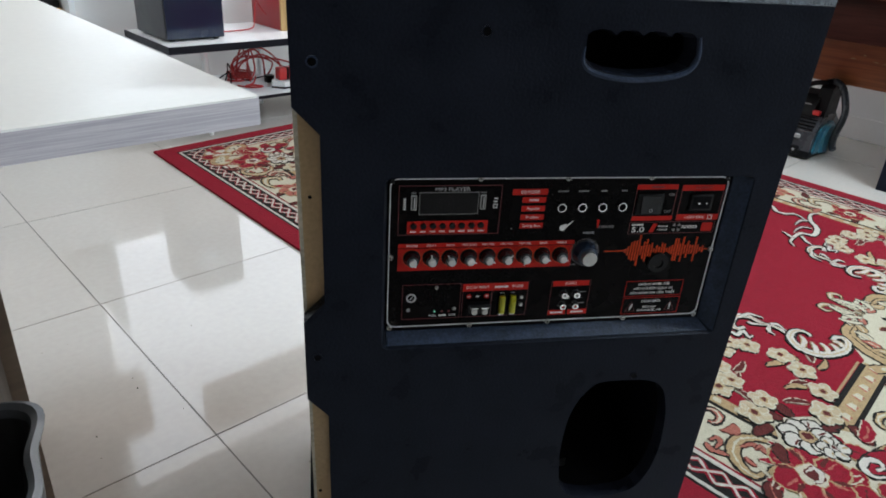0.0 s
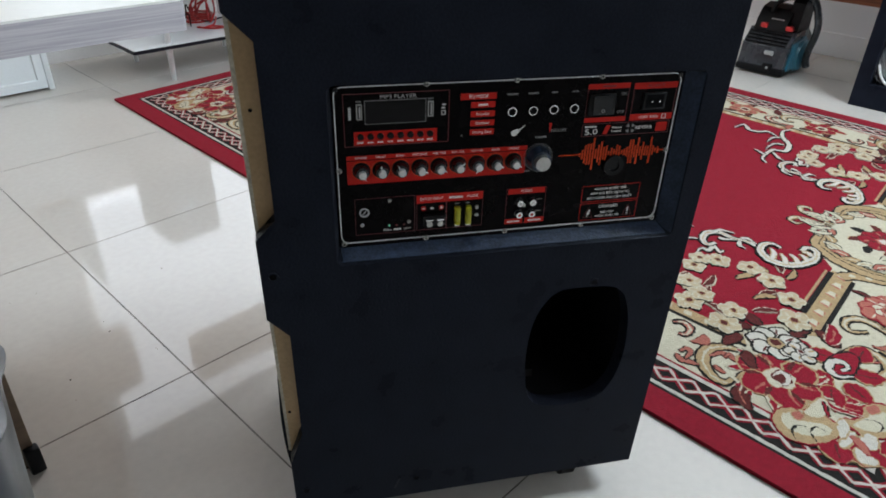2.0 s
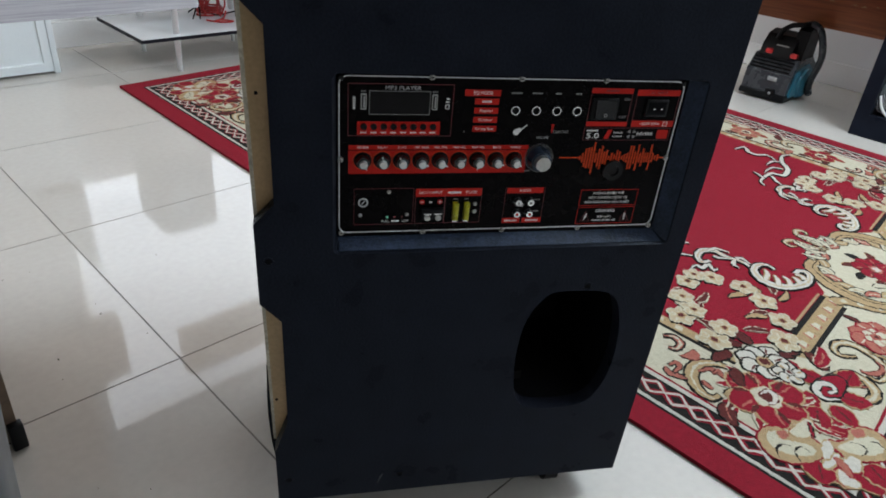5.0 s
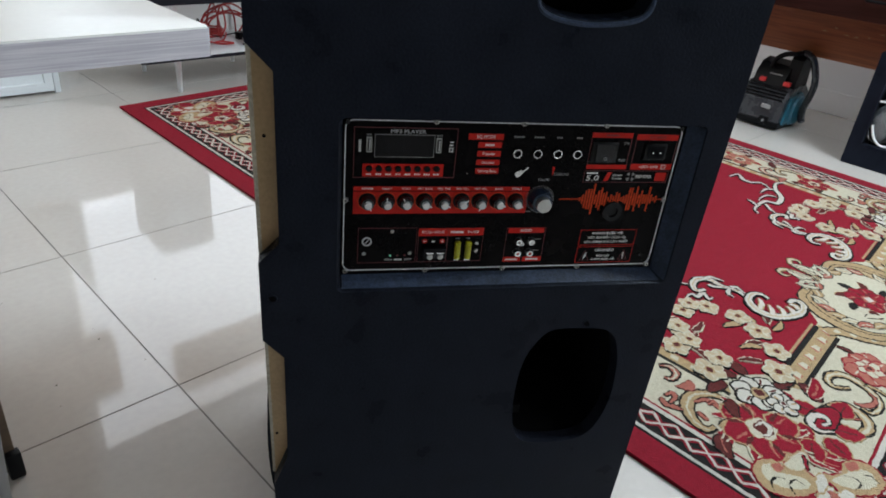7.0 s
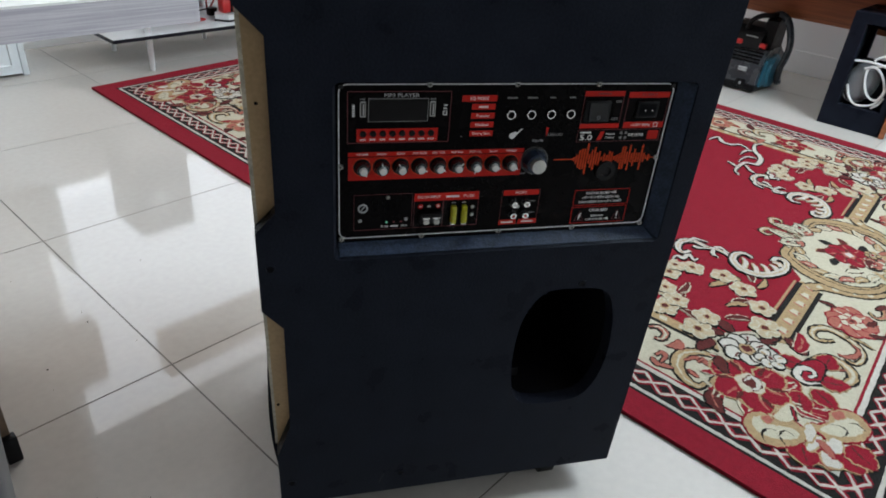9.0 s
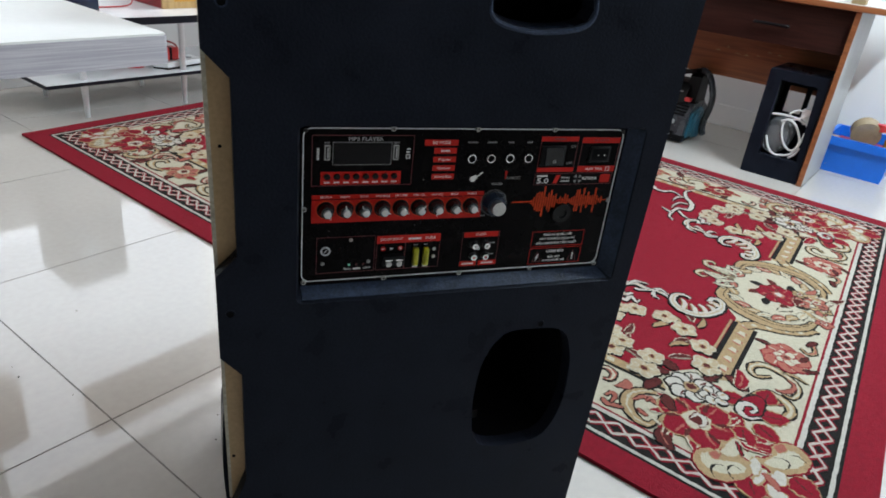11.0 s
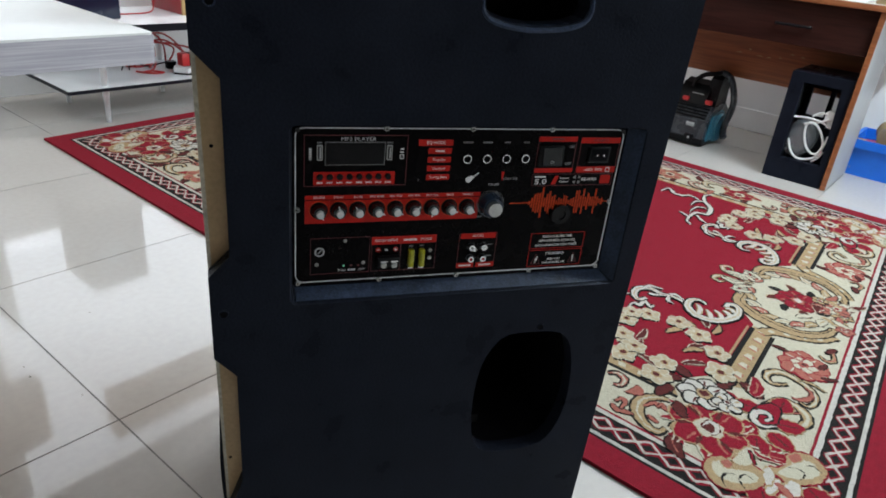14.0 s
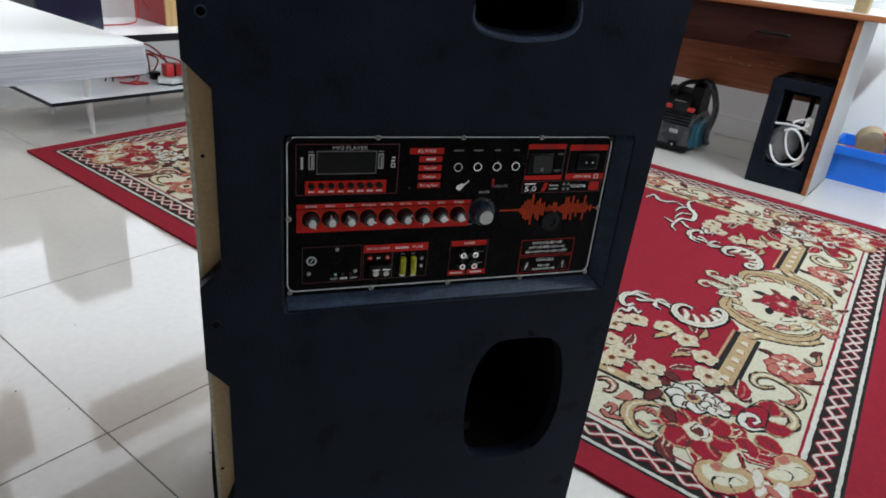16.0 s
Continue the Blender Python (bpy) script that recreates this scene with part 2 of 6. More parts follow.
def merge(bm, b):
    if bm is None:
        return b
    me = bpy.data.meshes.new("join")
    b.to_mesh(me)
    b.free()
    bm.from_mesh(me)
    bpy.data.meshes.remove(me)
    return bm


def soften(bm, w, seg=2, limit=30):
    es = [e for e in bm.edges if len(e.link_faces) == 2 and e.calc_face_angle(0) > radians(limit)]
    bmesh.ops.bevel(bm, geom=es, offset=w, segments=seg, affect="EDGES", profile=0.5, clamp_overlap=True)
    return bm


def prism(pts, d0, d1, put, bm=None, bevel=0.0, back=None):
    """A polygon (p, q) swept from depth d0 to d1; put(p, q, d) gives the place."""
    b = bmesh.new()
    back = back or pts
    f = [b.verts.new(put(p, q, d0)) for p, q in pts]
    g = [b.verts.new(put(p, q, d1)) for p, q in back]
    b.faces.new(f)
    b.faces.new(g[::-1])
    n = len(pts)
    for i in range(n):
        b.faces.new((f[i], g[i], g[(i + 1) % n], f[(i + 1) % n]))
    if bevel:
        soften(b, bevel)
    return merge(bm, b)


def plate(outer, holes, d0, d1, put, inner=None):
    """A plate with holes that go through it; inner: the holes' outlines on the far side."""
    b = bmesh.new()
    inner = inner or holes
    rings = []
    for d, hs in ((d0, holes), (d1, inner)):
        loops = []
        edges = []
        for ring in (outer, *hs):
            vs = [b.verts.new(put(p, q, d)) for p, q in ring]
            edges += [b.edges.new((vs[i], vs[(i + 1) % len(vs)])) for i in range(len(vs))]
            loops.append(vs)
        bmesh.ops.triangle_fill(b, use_beauty=True, use_dissolve=False, edges=edges)
        rings.append(loops)
    for f, g in zip(*rings):
        n = len(f)
        for i in range(n):
            b.faces.new((f[i], g[i], g[(i + 1) % n], f[(i + 1) % n]))
    return b


def cyl(c, axis, r0, r1, h, n=20, bm=None, bevel=0.0):
    """A cylinder or cone from c along axis."""
    b = bmesh.new()
    ax = Vector(axis).normalized()
    rot = ax.to_track_quat("Z", "Y").to_matrix()
    lo = [b.verts.new(Vector(c) + rot @ Vector((r0 * math.cos(2 * math.pi * i / n), r0 * math.sin(2 * math.pi * i / n), 0))) for i in range(n)]
    hi = [b.verts.new(Vector(c) + rot @ Vector((r1 * math.cos(2 * math.pi * i / n), r1 * math.sin(2 * math.pi * i / n), h))) for i in range(n)]
    b.faces.new(lo[::-1])
    b.faces.new(hi)
    for i in range(n):
        b.faces.new((lo[i], lo[(i + 1) % n], hi[(i + 1) % n], hi[i]))
    if bevel:
        soften(b, bevel)
    return merge(bm, b)


def ring(c, axis, r_out, r_in, h, n=24, bm=None):
    """A flat ring or short pipe from c along axis."""
    b = bmesh.new()
    rot = Vector(axis).normalized().to_track_quat("Z", "Y").to_matrix()
    rows = []
    for r, z in ((r_out, 0), (r_out, h), (r_in, h), (r_in, 0)):
        rows.append([b.verts.new(Vector(c) + rot @ Vector((r * math.cos(2 * math.pi * i / n), r * math.sin(2 * math.pi * i / n), z))) for i in range(n)])
    for k in range(4):
        p, q = rows[k], rows[(k + 1) % 4]
        for i in range(n):
            b.faces.new((p[i], p[(i + 1) % n], q[(i + 1) % n], q[i]))
    return merge(bm, b)


def spline(pts, per=8, closed=False):
    """Catmull-Rom through the points, of two or three numbers each."""
    out = []
    n = len(pts)
    idx = range(n) if closed else range(n - 1)
    for i in idx:
        if closed:
            p = [pts[(i + k) % n] for k in (-1, 0, 1, 2)]
        else:
            p = [pts[max(0, i - 1)], pts[i], pts[i + 1], pts[min(n - 1, i + 2)]]
        for s in range(per):
            t = s / per
            out.append(tuple(0.5 * (2 * b + (c - a) * t + (2 * a - 5 * b + 4 * c - d) * t * t + (3 * b - a - 3 * c + d) * t ** 3) for a, b, c, d in zip(*p)))
    if not closed:
        out.append(tuple(pts[-1]))
    return out


def tube(pts, r, n=8, bm=None, caps=True):
    """A pipe of radius r (a number, or one per point) along the points."""
    b = bmesh.new()
    P = [Vector(p) for p in pts]
    rs = r if isinstance(r, (list, tuple)) else [r] * len(P)
    up = Vector((0.3, 0.2, 1)).normalized()
    rows = []
    for i, p in enumerate(P):
        d = (P[min(i + 1, len(P) - 1)] - P[max(i - 1, 0)]).normalized()
        side = d.cross(up)
        if side.length < 1e-4:
            side = d.cross(Vector((1, 0, 0)))
        side.normalize()
        up = side.cross(d).normalized()
        rows.append([b.verts.new(p + rs[i] * (math.cos(2 * math.pi * k / n) * side + math.sin(2 * math.pi * k / n) * up)) for k in range(n)])
    for p, q in zip(rows, rows[1:]):
        for k in range(n):
            b.faces.new((p[k], p[(k + 1) % n], q[(k + 1) % n], q[k]))
    if caps:
        b.faces.new(rows[0][::-1])
        b.faces.new(rows[-1])
    return merge(bm, b)


def rrect(p0, p1, q0, q1, r, n=5):
    out = []
    for cx, cy, a0 in ((p1 - r, q1 - r, 0), (p0 + r, q1 - r, 90), (p0 + r, q0 + r, 180), (p1 - r, q0 + r, 270)):
        for i in range(n + 1):
            a = radians(a0 + 90 * i / n)
            out.append((cx + r * math.cos(a), cy + r * math.sin(a)))
    return out


def lettering(text, size, material, parent, loc, rot, depth=0.0002, align="CENTER", width=0.0, name="lettering"):
    """Words as a thin mesh in the built-in font, squeezed to width if one is given."""
    c = bpy.data.curves.new("words", "FONT")
    c.body, c.size, c.extrude, c.align_x, c.align_y, c.resolution_u = text, size, depth, align, "CENTER", 2
    tmp = new("words", c)
    bpy.context.view_layer.update()
    me = bpy.data.meshes.new_from_object(tmp.evaluated_get(bpy.context.evaluated_depsgraph_get()))
    bpy.data.objects.remove(tmp)
    bpy.data.curves.remove(c)
    if width and len(me.vertices):
        xs = [v.co.x for v in me.vertices]
        k = width / max(1e-6, max(xs) - min(xs))
        me.transform(Matrix.Diagonal((k, 1, 1, 1)))
    me.materials.clear()
    me.materials.append(material)
    me.name = name
    ob = new(name, me)
    ob.parent = parent
    ob.location, ob.rotation_euler = loc, [radians(a) for a in rot]
    return ob


XY = lambda p, q, d: (p, q, d)
XZ = lambda p, q, d: (p, d, q)
YZ = lambda p, q, d: (d, p, q)

# ---- room ----
U0, U1, V0, V1, H = -2.9, 3.47, -4.0, 2.80, 2.75
TILE, TU, TV, TURN = 0.61, -0.010, 0.497, radians(0.7)
floor = part("floor", box(U0 - 0.15, U1 + 0.15, V0 - 0.15, V1 + 0.15, -0.16, -0.0009), M_GROUT)
tagged(floor, "glossy cream porcelain floor tiles with dark grout lines", "floor", kind="structure")
ceiling = part("ceiling", box(U0 - 0.15, U1 + 0.15, V0 - 0.15, V1 + 0.15, H, H + 0.12), M_CEIL)
tagged(ceiling, "plain white painted ceiling", "ceiling", kind="structure")
w = part("wall_north", plate([(U0 - 0.15, -0.004), (U1 + 0.15, -0.004), (U1 + 0.15, H), (U0 - 0.15, H)], [[(0.40, 0.66), (3.12, 0.66), (3.12, 2.32), (0.40, 2.32)]], V1, V1 + 0.15, XZ), M_WALL)
tagged(w, "white painted wall with a wide window above the console", "wall", kind="structure")
w = part("wall_east", box(U1, U1 + 0.15, V0, V1, -0.004, H), M_WALL)
tagged(w, "plain white painted wall behind the desk", "wall", kind="structure")
w = part("wall_south", plate([(U0 - 0.15, -0.004), (U1 + 0.15, -0.004), (U1 + 0.15, H), (U0 - 0.15, H)], [[(0.5, 0.93), (3.3, 0.93), (3.3, 2.37), (0.5, 2.37)]], V0 - 0.15, V0, XZ), M_WARM)
tagged(w, "unseen wall, beige to warm the bounce, with an added window", "wall", kind="structure")
w = part("wall_west", box(U0 - 0.15, U0, V0, V1, -0.004, H), M_WARM)
tagged(w, "plain unseen wall, beige to warm the bounce", "wall", kind="structure")


def window(name, put, p0, p1, q0, q1, d0, d1):
    root = new(name)
    tagged(root, "unseen white framed two-pane window letting daylight in", "window", kind="structure")
    mid = (p0 + p1) / 2
    part("window_frame", plate([(p0, q0), (p1, q0), (p1, q1), (p0, q1)], [[(p0 + 0.05, q0 + 0.05), (mid - 0.025, q0 + 0.05), (mid - 0.025, q1 - 0.05), (p0 + 0.05, q1 - 0.05)], [(mid + 0.025, q0 + 0.05), (p1 - 0.05, q0 + 0.05), (p1 - 0.05, q1 - 0.05), (mid + 0.025, q1 - 0.05)]], d0, d1, put), M_WHITEPLASTIC, root)
    for a, b in ((p0 + 0.045, mid - 0.02), (mid + 0.02, p1 - 0.045)):
        pane = part("pane", prism([(a, q0 + 0.045), (b, q0 + 0.045), (b, q1 - 0.045), (a, q1 - 0.045)], d0 + 0.02, d0 + 0.026, put), M_PANE, root)
        pane.visible_shadow = False


window("window_1", XZ, 0.40, 3.12, 0.66, 2.32, V1 + 0.06, V1 + 0.11)
# out of view, added to give light from the south
window("added_window_2", XZ, 0.5, 3.3, 0.93, 2.37, V0 - 0.11, V0 - 0.06)
sk = new("baseboard")
tagged(sk, "glossy white tile skirting along the walls", "baseboard", kind="structure")
for a in range(11):
    v = TV - 8 * TILE + a * TILE + 0.3
    part("tile", box(U1 - 0.010, U1 - 0.001, max(V0, v) + 0.001, min(V1 - 0.012, v + TILE) - 0.001, 0.0, 0.112, 0.0015, 1), M_SKIRT, sk)
for a in range(10):
    u = TU - 5 * TILE + a * TILE + 0.3
    if u + TILE > U0 + 0.05 and u < U1 - 0.05:
        part("tile", box(max(U0 + 0.001, u) + 0.001, min(U1 - 0.012, u + TILE) - 0.001, V1 - 0.010, V1 - 0.001, 0.0, 0.112, 0.0015, 1), M_SKIRT, sk)

# battens out of view, added where the tube lamps are needed
for tu, tv, turn, watts, tint in TUBES:
    f = thing("unseen_ceiling_light", (tu, tv, H), "unseen white fluorescent tube batten added to the ceiling for light", "lamp", "ceiling lamps", rz=turn + 90)
    part("batten", box(-0.035, 0.035, -0.62, 0.62, -0.035, 0.0, 0.004), M_WHITEPLASTIC, f)
    part("tube", cyl((0, -0.58, -0.052), (0, 1, 0), 0.014, 0.014, 1.16, 14), M_TUBE, f)
    for e in (-0.6, 0.58):
        part("lamp_holder", box(-0.02, 0.02, e, e + 0.02, -0.07, -0.035, 0.003), M_WHITEPLASTIC, f)
# cabinet and rail are out of view, added for brown reflections in the tiles
wc_ = thing("reflected_wall_cabinet", (-0.95, V1, 1.42), "unseen brown wall cabinet, added for its reflection in the floor", "cabinet")
part("body", box(0.0, 1.48, -0.12, -0.001, 0.0, 0.36, 0.003), M_CAB, wc_)
part("tall_unit", box(0.0, 1.28, -0.12, -0.001, 0.3602, 1.30, 0.003), M_CAB, wc_)
for x in (0.0, 0.70):
    part("door", box(x + 0.003, x + 0.697, -0.136, -0.1205, 0.004, 0.356, 0.002), M_CAB, wc_)
sh_ = part("reflected_window_rail", box(0.86, 3.3, V1 - 0.12, V1 - 0.001, 1.70, 1.99, 0.003), M_CAB)
tagged(sh_, "unseen brown rail across the window, added for its reflection", "rail")

# ---- party speaker ----
SPK = thing("party_speaker", (0, 0, 0), "tall black wooden karaoke speaker with a red and black amplifier panel", "speaker", rz=-32.7)
LEFT = [(-0.099, 0.858), (-0.098, 0.748), (-0.072, 0.721), (-0.071, 0.531), (-0.094, 0.507), (-0.093, 0.402), (-0.069, 0.375), (-0.068, 0.211), (-0.0865, 0.160), (-0.0855, 0.062)]
OUT = LEFT + [(0.424, 0.060), (0.447, 0.858)]
REC_OUT = rrect(-0.008, 0.411, 0.4655, 0.676, 0.008, 4)
REC_IN = rrect(-0.003, 0.394, 0.479, 0.672, 0.006, 4)
# hand hold: four finger scallops along its top, a sagging lower lip
grip = []
for k in range(4):
    for a in (160, 125, 90, 55, 20):
        grip.append((0.2015 + 0.0285 * k + 0.0162 * math.cos(radians(a)), 0.820 + 0.009 * math.sin(radians(a))))
grip += [(0.305, 0.806), (0.299, 0.794), (0.284, 0.788), (0.262, 0.785), (0.238, 0.784), (0.212, 0.787), (0.196, 0.792), (0.188, 0.799), (0.1865, 0.810)]
grip_in = [(0.245 + (p - 0.245) * 0.93, 0.806 + (q - 0.806) * 0.86) for p, q in grip]
PORT = spline([(0.2714, 0.3988), (0.3175, 0.3994), (0.3400, 0.3965), (0.3530, 0.3900), (0.3630, 0.3770), (0.3715, 0.3500), (0.3755, 0.3200), (0.3765, 0.2773), (0.3670, 0.2330), (0.3455, 0.2050), (0.2990, 0.1990), (0.2600, 0.2050), (0.2430, 0.2235), (0.2365, 0.2500), (0.2330, 0.2857), (0.2341, 0.3244), (0.2390, 0.3540), (0.2510, 0.3810)], 3, True)
PORT_IN = [(0.305 + (p - 0.305) * 0.975, 0.300 + (q - 0.300) * 0.98) for p, q in PORT]
bk = plate(OUT, [REC_OUT, grip, PORT], 0.0, 0.020, XZ, [REC_IN, grip_in, PORT_IN])
back = part("back_panel", bk, M_BLACK, SPK, "black textured wooden back panel", smooth=False)
# lighter rims on the opening edges: caught light painted in, with some wear
arc = spline([(0.1865, 0.812), (0.188, 0.799), (0.196, 0.792), (0.212, 0.787), (0.238, 0.784), (0.262, 0.785), (0.284, 0.788), (0.299, 0.794), (0.305, 0.806), (0.3045, 0.824)], 4)
lip = bmesh.new()
strips = []
for i, (p, q) in enumerate(arc):
    (x0, z0), (x1, z1) = arc[max(0, i - 1)], arc[min(len(arc) - 1, i + 1)]
    l_ = math.hypot(x1 - x0, z1 - z0)
    nx, nz = (z1 - z0) / l_, -(x1 - x0) / l_
    wide = 0.0065 * min(1.0, 0.3 + i / 10) * min(1.0, 0.35 + (len(arc) - 1 - i) / 8)
    strips.append([lip.verts.new((p + nx * k * wide, y, q + nz * k * wide)) for k, y in ((1.0, -0.0002), (0.62, -0.0012), (0.2, -0.0006), (-0.15, 0.004), (-0.25, 0.014))])
for r0, r1 in zip(strips, strips[1:]):
    for k in range(4):
        lip.faces.new((r0[k], r0[k + 1], r1[k + 1], r1[k]))
part("handle_lip", lip, M_BLACK_EDGE, SPK, "lower lip of the hand hold, coloured as if lit")
# ledge and cheek carry their light as a paler blue-grey colour
part("recess_ledge", prism([(-0.004, 0.469), (0.403, 0.469), (0.394, 0.480), (-0.001, 0.480)], 0.0025, 0.0175, lambda p, q, d: (p, d, q - (0.0105 if d < 0.01 else 0.0) * (1 if q > 0.475 else 0))), M_BLACK_EDGE, SPK, "scuffed sloping ledge below the amplifier panel, coloured as if lit")
part("recess_cheek", prism([(0.4095, 0.468), (0.4095, 0.674), (0.3945, 0.671), (0.3945, 0.480)], 0.0, 0.001, lambda p, q, d: (p - 0.0005, (0.0015 if p > 0.4 else 0.0172) - d, q)), M_BLACK_EDGE, SPK, "sloping cheek beside the amplifier panel, coloured as if lit")
# pockets behind the openings


def open_box(x0, x1, y0, y1, z0, z1):
    """A box with no face on its -y side, seen from within."""
    b = bmesh.new()
    vs = [b.verts.new((x, y, z)) for z in (z0, z1) for y in (y0, y1) for x in (x0, x1)]
    for q in ((0, 1, 3, 2), (4, 6, 7, 5), (2, 3, 7, 6), (0, 2, 6, 4), (1, 5, 7, 3)):
        b.faces.new([vs[i] for i in q])
    return b


# linings get their depth of shade from a near-black colour
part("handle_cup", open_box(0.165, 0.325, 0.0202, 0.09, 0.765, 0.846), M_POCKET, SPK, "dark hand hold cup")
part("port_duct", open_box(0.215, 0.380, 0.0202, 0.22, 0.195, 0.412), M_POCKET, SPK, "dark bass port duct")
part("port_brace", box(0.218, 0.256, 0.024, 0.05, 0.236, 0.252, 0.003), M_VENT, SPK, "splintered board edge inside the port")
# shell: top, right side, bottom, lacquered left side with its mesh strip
part("top_board", prism([(-0.099, 0.0), (0.447, 0.0), (0.452, 0.42), (-0.092, 0.42)], 0.8585, 0.876, XY, bevel=0.006), M_TOPBOARD, SPK, "scuffed black top board, painted paler as lit from above")
part("side_board", prism([(0.424, 0.0602), (0.447, 0.8585), (0.430, 0.8585), (0.407, 0.0602)], 0.0205, 0.42, XZ), M_BLACK, SPK)
part("bottom_board", box(-0.085, 0.406, 0.0205, 0.42, 0.0602, 0.078), M_BLACK, SPK)
part("left_board", prism([(-0.0855, 0.0782), (-0.070, 0.0782), (-0.080, 0.8580), (-0.0965, 0.8580)], 0.0345, 0.42, lambda p, q, d: (p + 0.010 * (d - 0.0345) / 0.385, d, q)), M_GOLD, SPK, "gold lacquered side board")
part("front_baffle", prism([(-0.080, 0.0602), (0.43, 0.0602), (0.452, 0.8585), (-0.088, 0.8585)], 0.4202, 0.445, XZ, bevel=0.004), M_BLACK, SPK)
part("gold_trim", prism([(-0.0872, 0.165), (-0.05, 0.165), (-0.05, 0.83), (-0.0980, 0.83)], 0.0207, 0.034, XZ, bevel=0.0015), M_GOLD, SPK, "gold lacquered trim board in the notches of the back")
part("trim_edge", prism([(-0.0884, 0.165), (-0.0848, 0.165), (-0.0950, 0.835), (-0.0996, 0.835)], 0.0203, 0.0345, XZ), M_EDGESTRIP, SPK, "pale worn edge of the side board")
part("foot_cap", prism(spline([(-0.080, 0.080), (-0.0905, 0.13), (-0.0945, 0.19), (-0.0935, 0.25), (-0.0885, 0.30), (-0.06, 0.30), (-0.06, 0.080)], 4, True), 0.036, 0.09, XZ), M_BLACK, SPK, "black rounded lower corner of the cabinet")
part("skid", prism([(-0.0866, 0.1585), (-0.0675, 0.206), (-0.0675, 0.185), (-0.08, 0.1580)], 0.0035, 0.0202, XZ), M_BLACK, SPK)
# perforated side grille: a sheet with rows of real holes
gx = lambda y, z: -0.0860 - 0.0110 * (z - 0.0782) / 0.78 + 0.010 * (y - 0.0345) / 0.385
gb = bmesh.new()
NZ, NY = 40, 9
for i in range(NZ):
    for j in range(NY):
        if (i + j) % 2:
            z0, z1 = 0.56 + 0.27 * i / NZ, 0.56 + 0.27 * (i + 1) / NZ
            y0, y1 = 0.036 + 0.09 * j / NY, 0.036 + 0.09 * (j + 1) / NY
            gb.faces.new([gb.verts.new((gx(y, z) - 0.0006, y, z)) for y, z in ((y0, z0), (y1, z0), (y1, z1), (y0, z1))])
for i in range(2):
    z0, z1 = 0.56, 0.83
    y0, y1 = 0.036, 0.42
    gb.faces.new([gb.verts.new((gx(y, z) + 0.0003 * i, y, z)) for y, z in ((y0, z0), (y1, z0), (y1, z1), (y0, z1))])
part("side_grille", gb, M_GOLD, SPK, "perforated gold metal side grille", smooth=False)
# casters
for cx, cy in ((-0.02, 0.09), (0.338, 0.054), (-0.03, 0.37), (0.36, 0.37)):
    c = part("caster", cyl((cx - 0.011, cy, 0.0272), (1, 0, 0), 0.027, 0.027, 0.022, 24, bevel=0.004), M_PLASTIC, SPK, "black rubber caster wheel")
    part("hub", cyl((cx - 0.0125, cy, 0.0272), (1, 0, 0), 0.011, 0.011, 0.025, 16, bevel=0.001), M_STEEL, c, "steel wheel hub")
    part("fork", box(cx - 0.015, cx + 0.015, cy - 0.008, cy + 0.020, 0.0545, 0.0602, 0.001), M_STEEL, c)


def screw(parent, x, z, y, r=0.0036, dark=False):
    b = cyl((x, y, z), (0, -1, 0), r, r * 0.72, 0.0016, 14)
    s = part("screw", b, M_PLASTIC if dark else M_CHROME, parent)
    part("slot", box(x - r * 0.6, x + r * 0.6, y - 0.0019, y - 0.0015, z - r * 0.13, z + r * 0.13, bm=box(x - r * 0.13, x + r * 0.13, y - 0.0018, y - 0.0014, z - r * 0.6, z + r * 0.6)), M_POCKET, s) if parent is SPK else None
    return s


for x, z in ((-0.078, 0.791), (0.315, 0.4065), (0.085, 0.095), (-0.070, 0.104), (0.086, 0.823), (-0.080, 0.46)):
    sh0 = part("screw_rim", ring((x, 0.0003, z), (0, -1, 0), 0.0058, 0.0042, 0.0012, 18), M_BLACK_EDGE if z > 0.785 and x < 0 else M_BLACK, SPK)
    part("hole", cyl((x, 0.0003, z), (0, -1, 0), 0.0042, 0.0042, 0.0006, 12), M_VENT, sh0)
part("scratch", prism([(0.052, 0.081), (0.0545, 0.0795), (0.061, 0.097), (0.0595, 0.0985)], -0.0003, 0.0004, XZ), M_VACGREY, SPK, "pale scratch in the black paint")
for x, z in ((-0.0835, 0.648), (-0.0815, 0.235)):
    part("nail_head", cyl((x, 0.0209, z), (0, -1, 0), 0.0022, 0.0018, 0.001, 10), M_POCKET, SPK)

# ---- amplifier panel ----
PY, PZ = 0.018, 0.482
mm = lambda a: a / 1000.0
panel = part("amplifier_panel", prism(rrect(-0.0022, 0.3925, 0.4815, 0.6708, 0.010), PY, PY + 0.003, XZ), M_PANEL, SPK, "glossy black amplifier panel printed in red and white")
frame_line = plate(rrect(-0.0006, 0.3908, 0.4848, 0.6692, 0.010, 7), [rrect(0.0005, 0.3897, 0.4859, 0.6681, 0.0089, 7)], PY - 0.0009, PY - 0.0001, XZ)
part("silver_border", frame_line, M_SILVERLINE, panel, "thin silver border line")


def flat(name, x0, x1, z0, z1, material, h=0.0004, r=0.0, skew=0.0, base=0.0):
    pts = rrect(x0, x1, z0, z1, r, 3) if r else [(x0, z0), (x1, z0), (x1 + skew, z1), (x0 + skew, z1)]
    return part(name, prism([(mm(p), PZ + mm(q)) for p, q in ([(a, b) for a, b in pts])], PY - h - base, PY - base - 0.00005, XZ), material, panel, smooth=False)


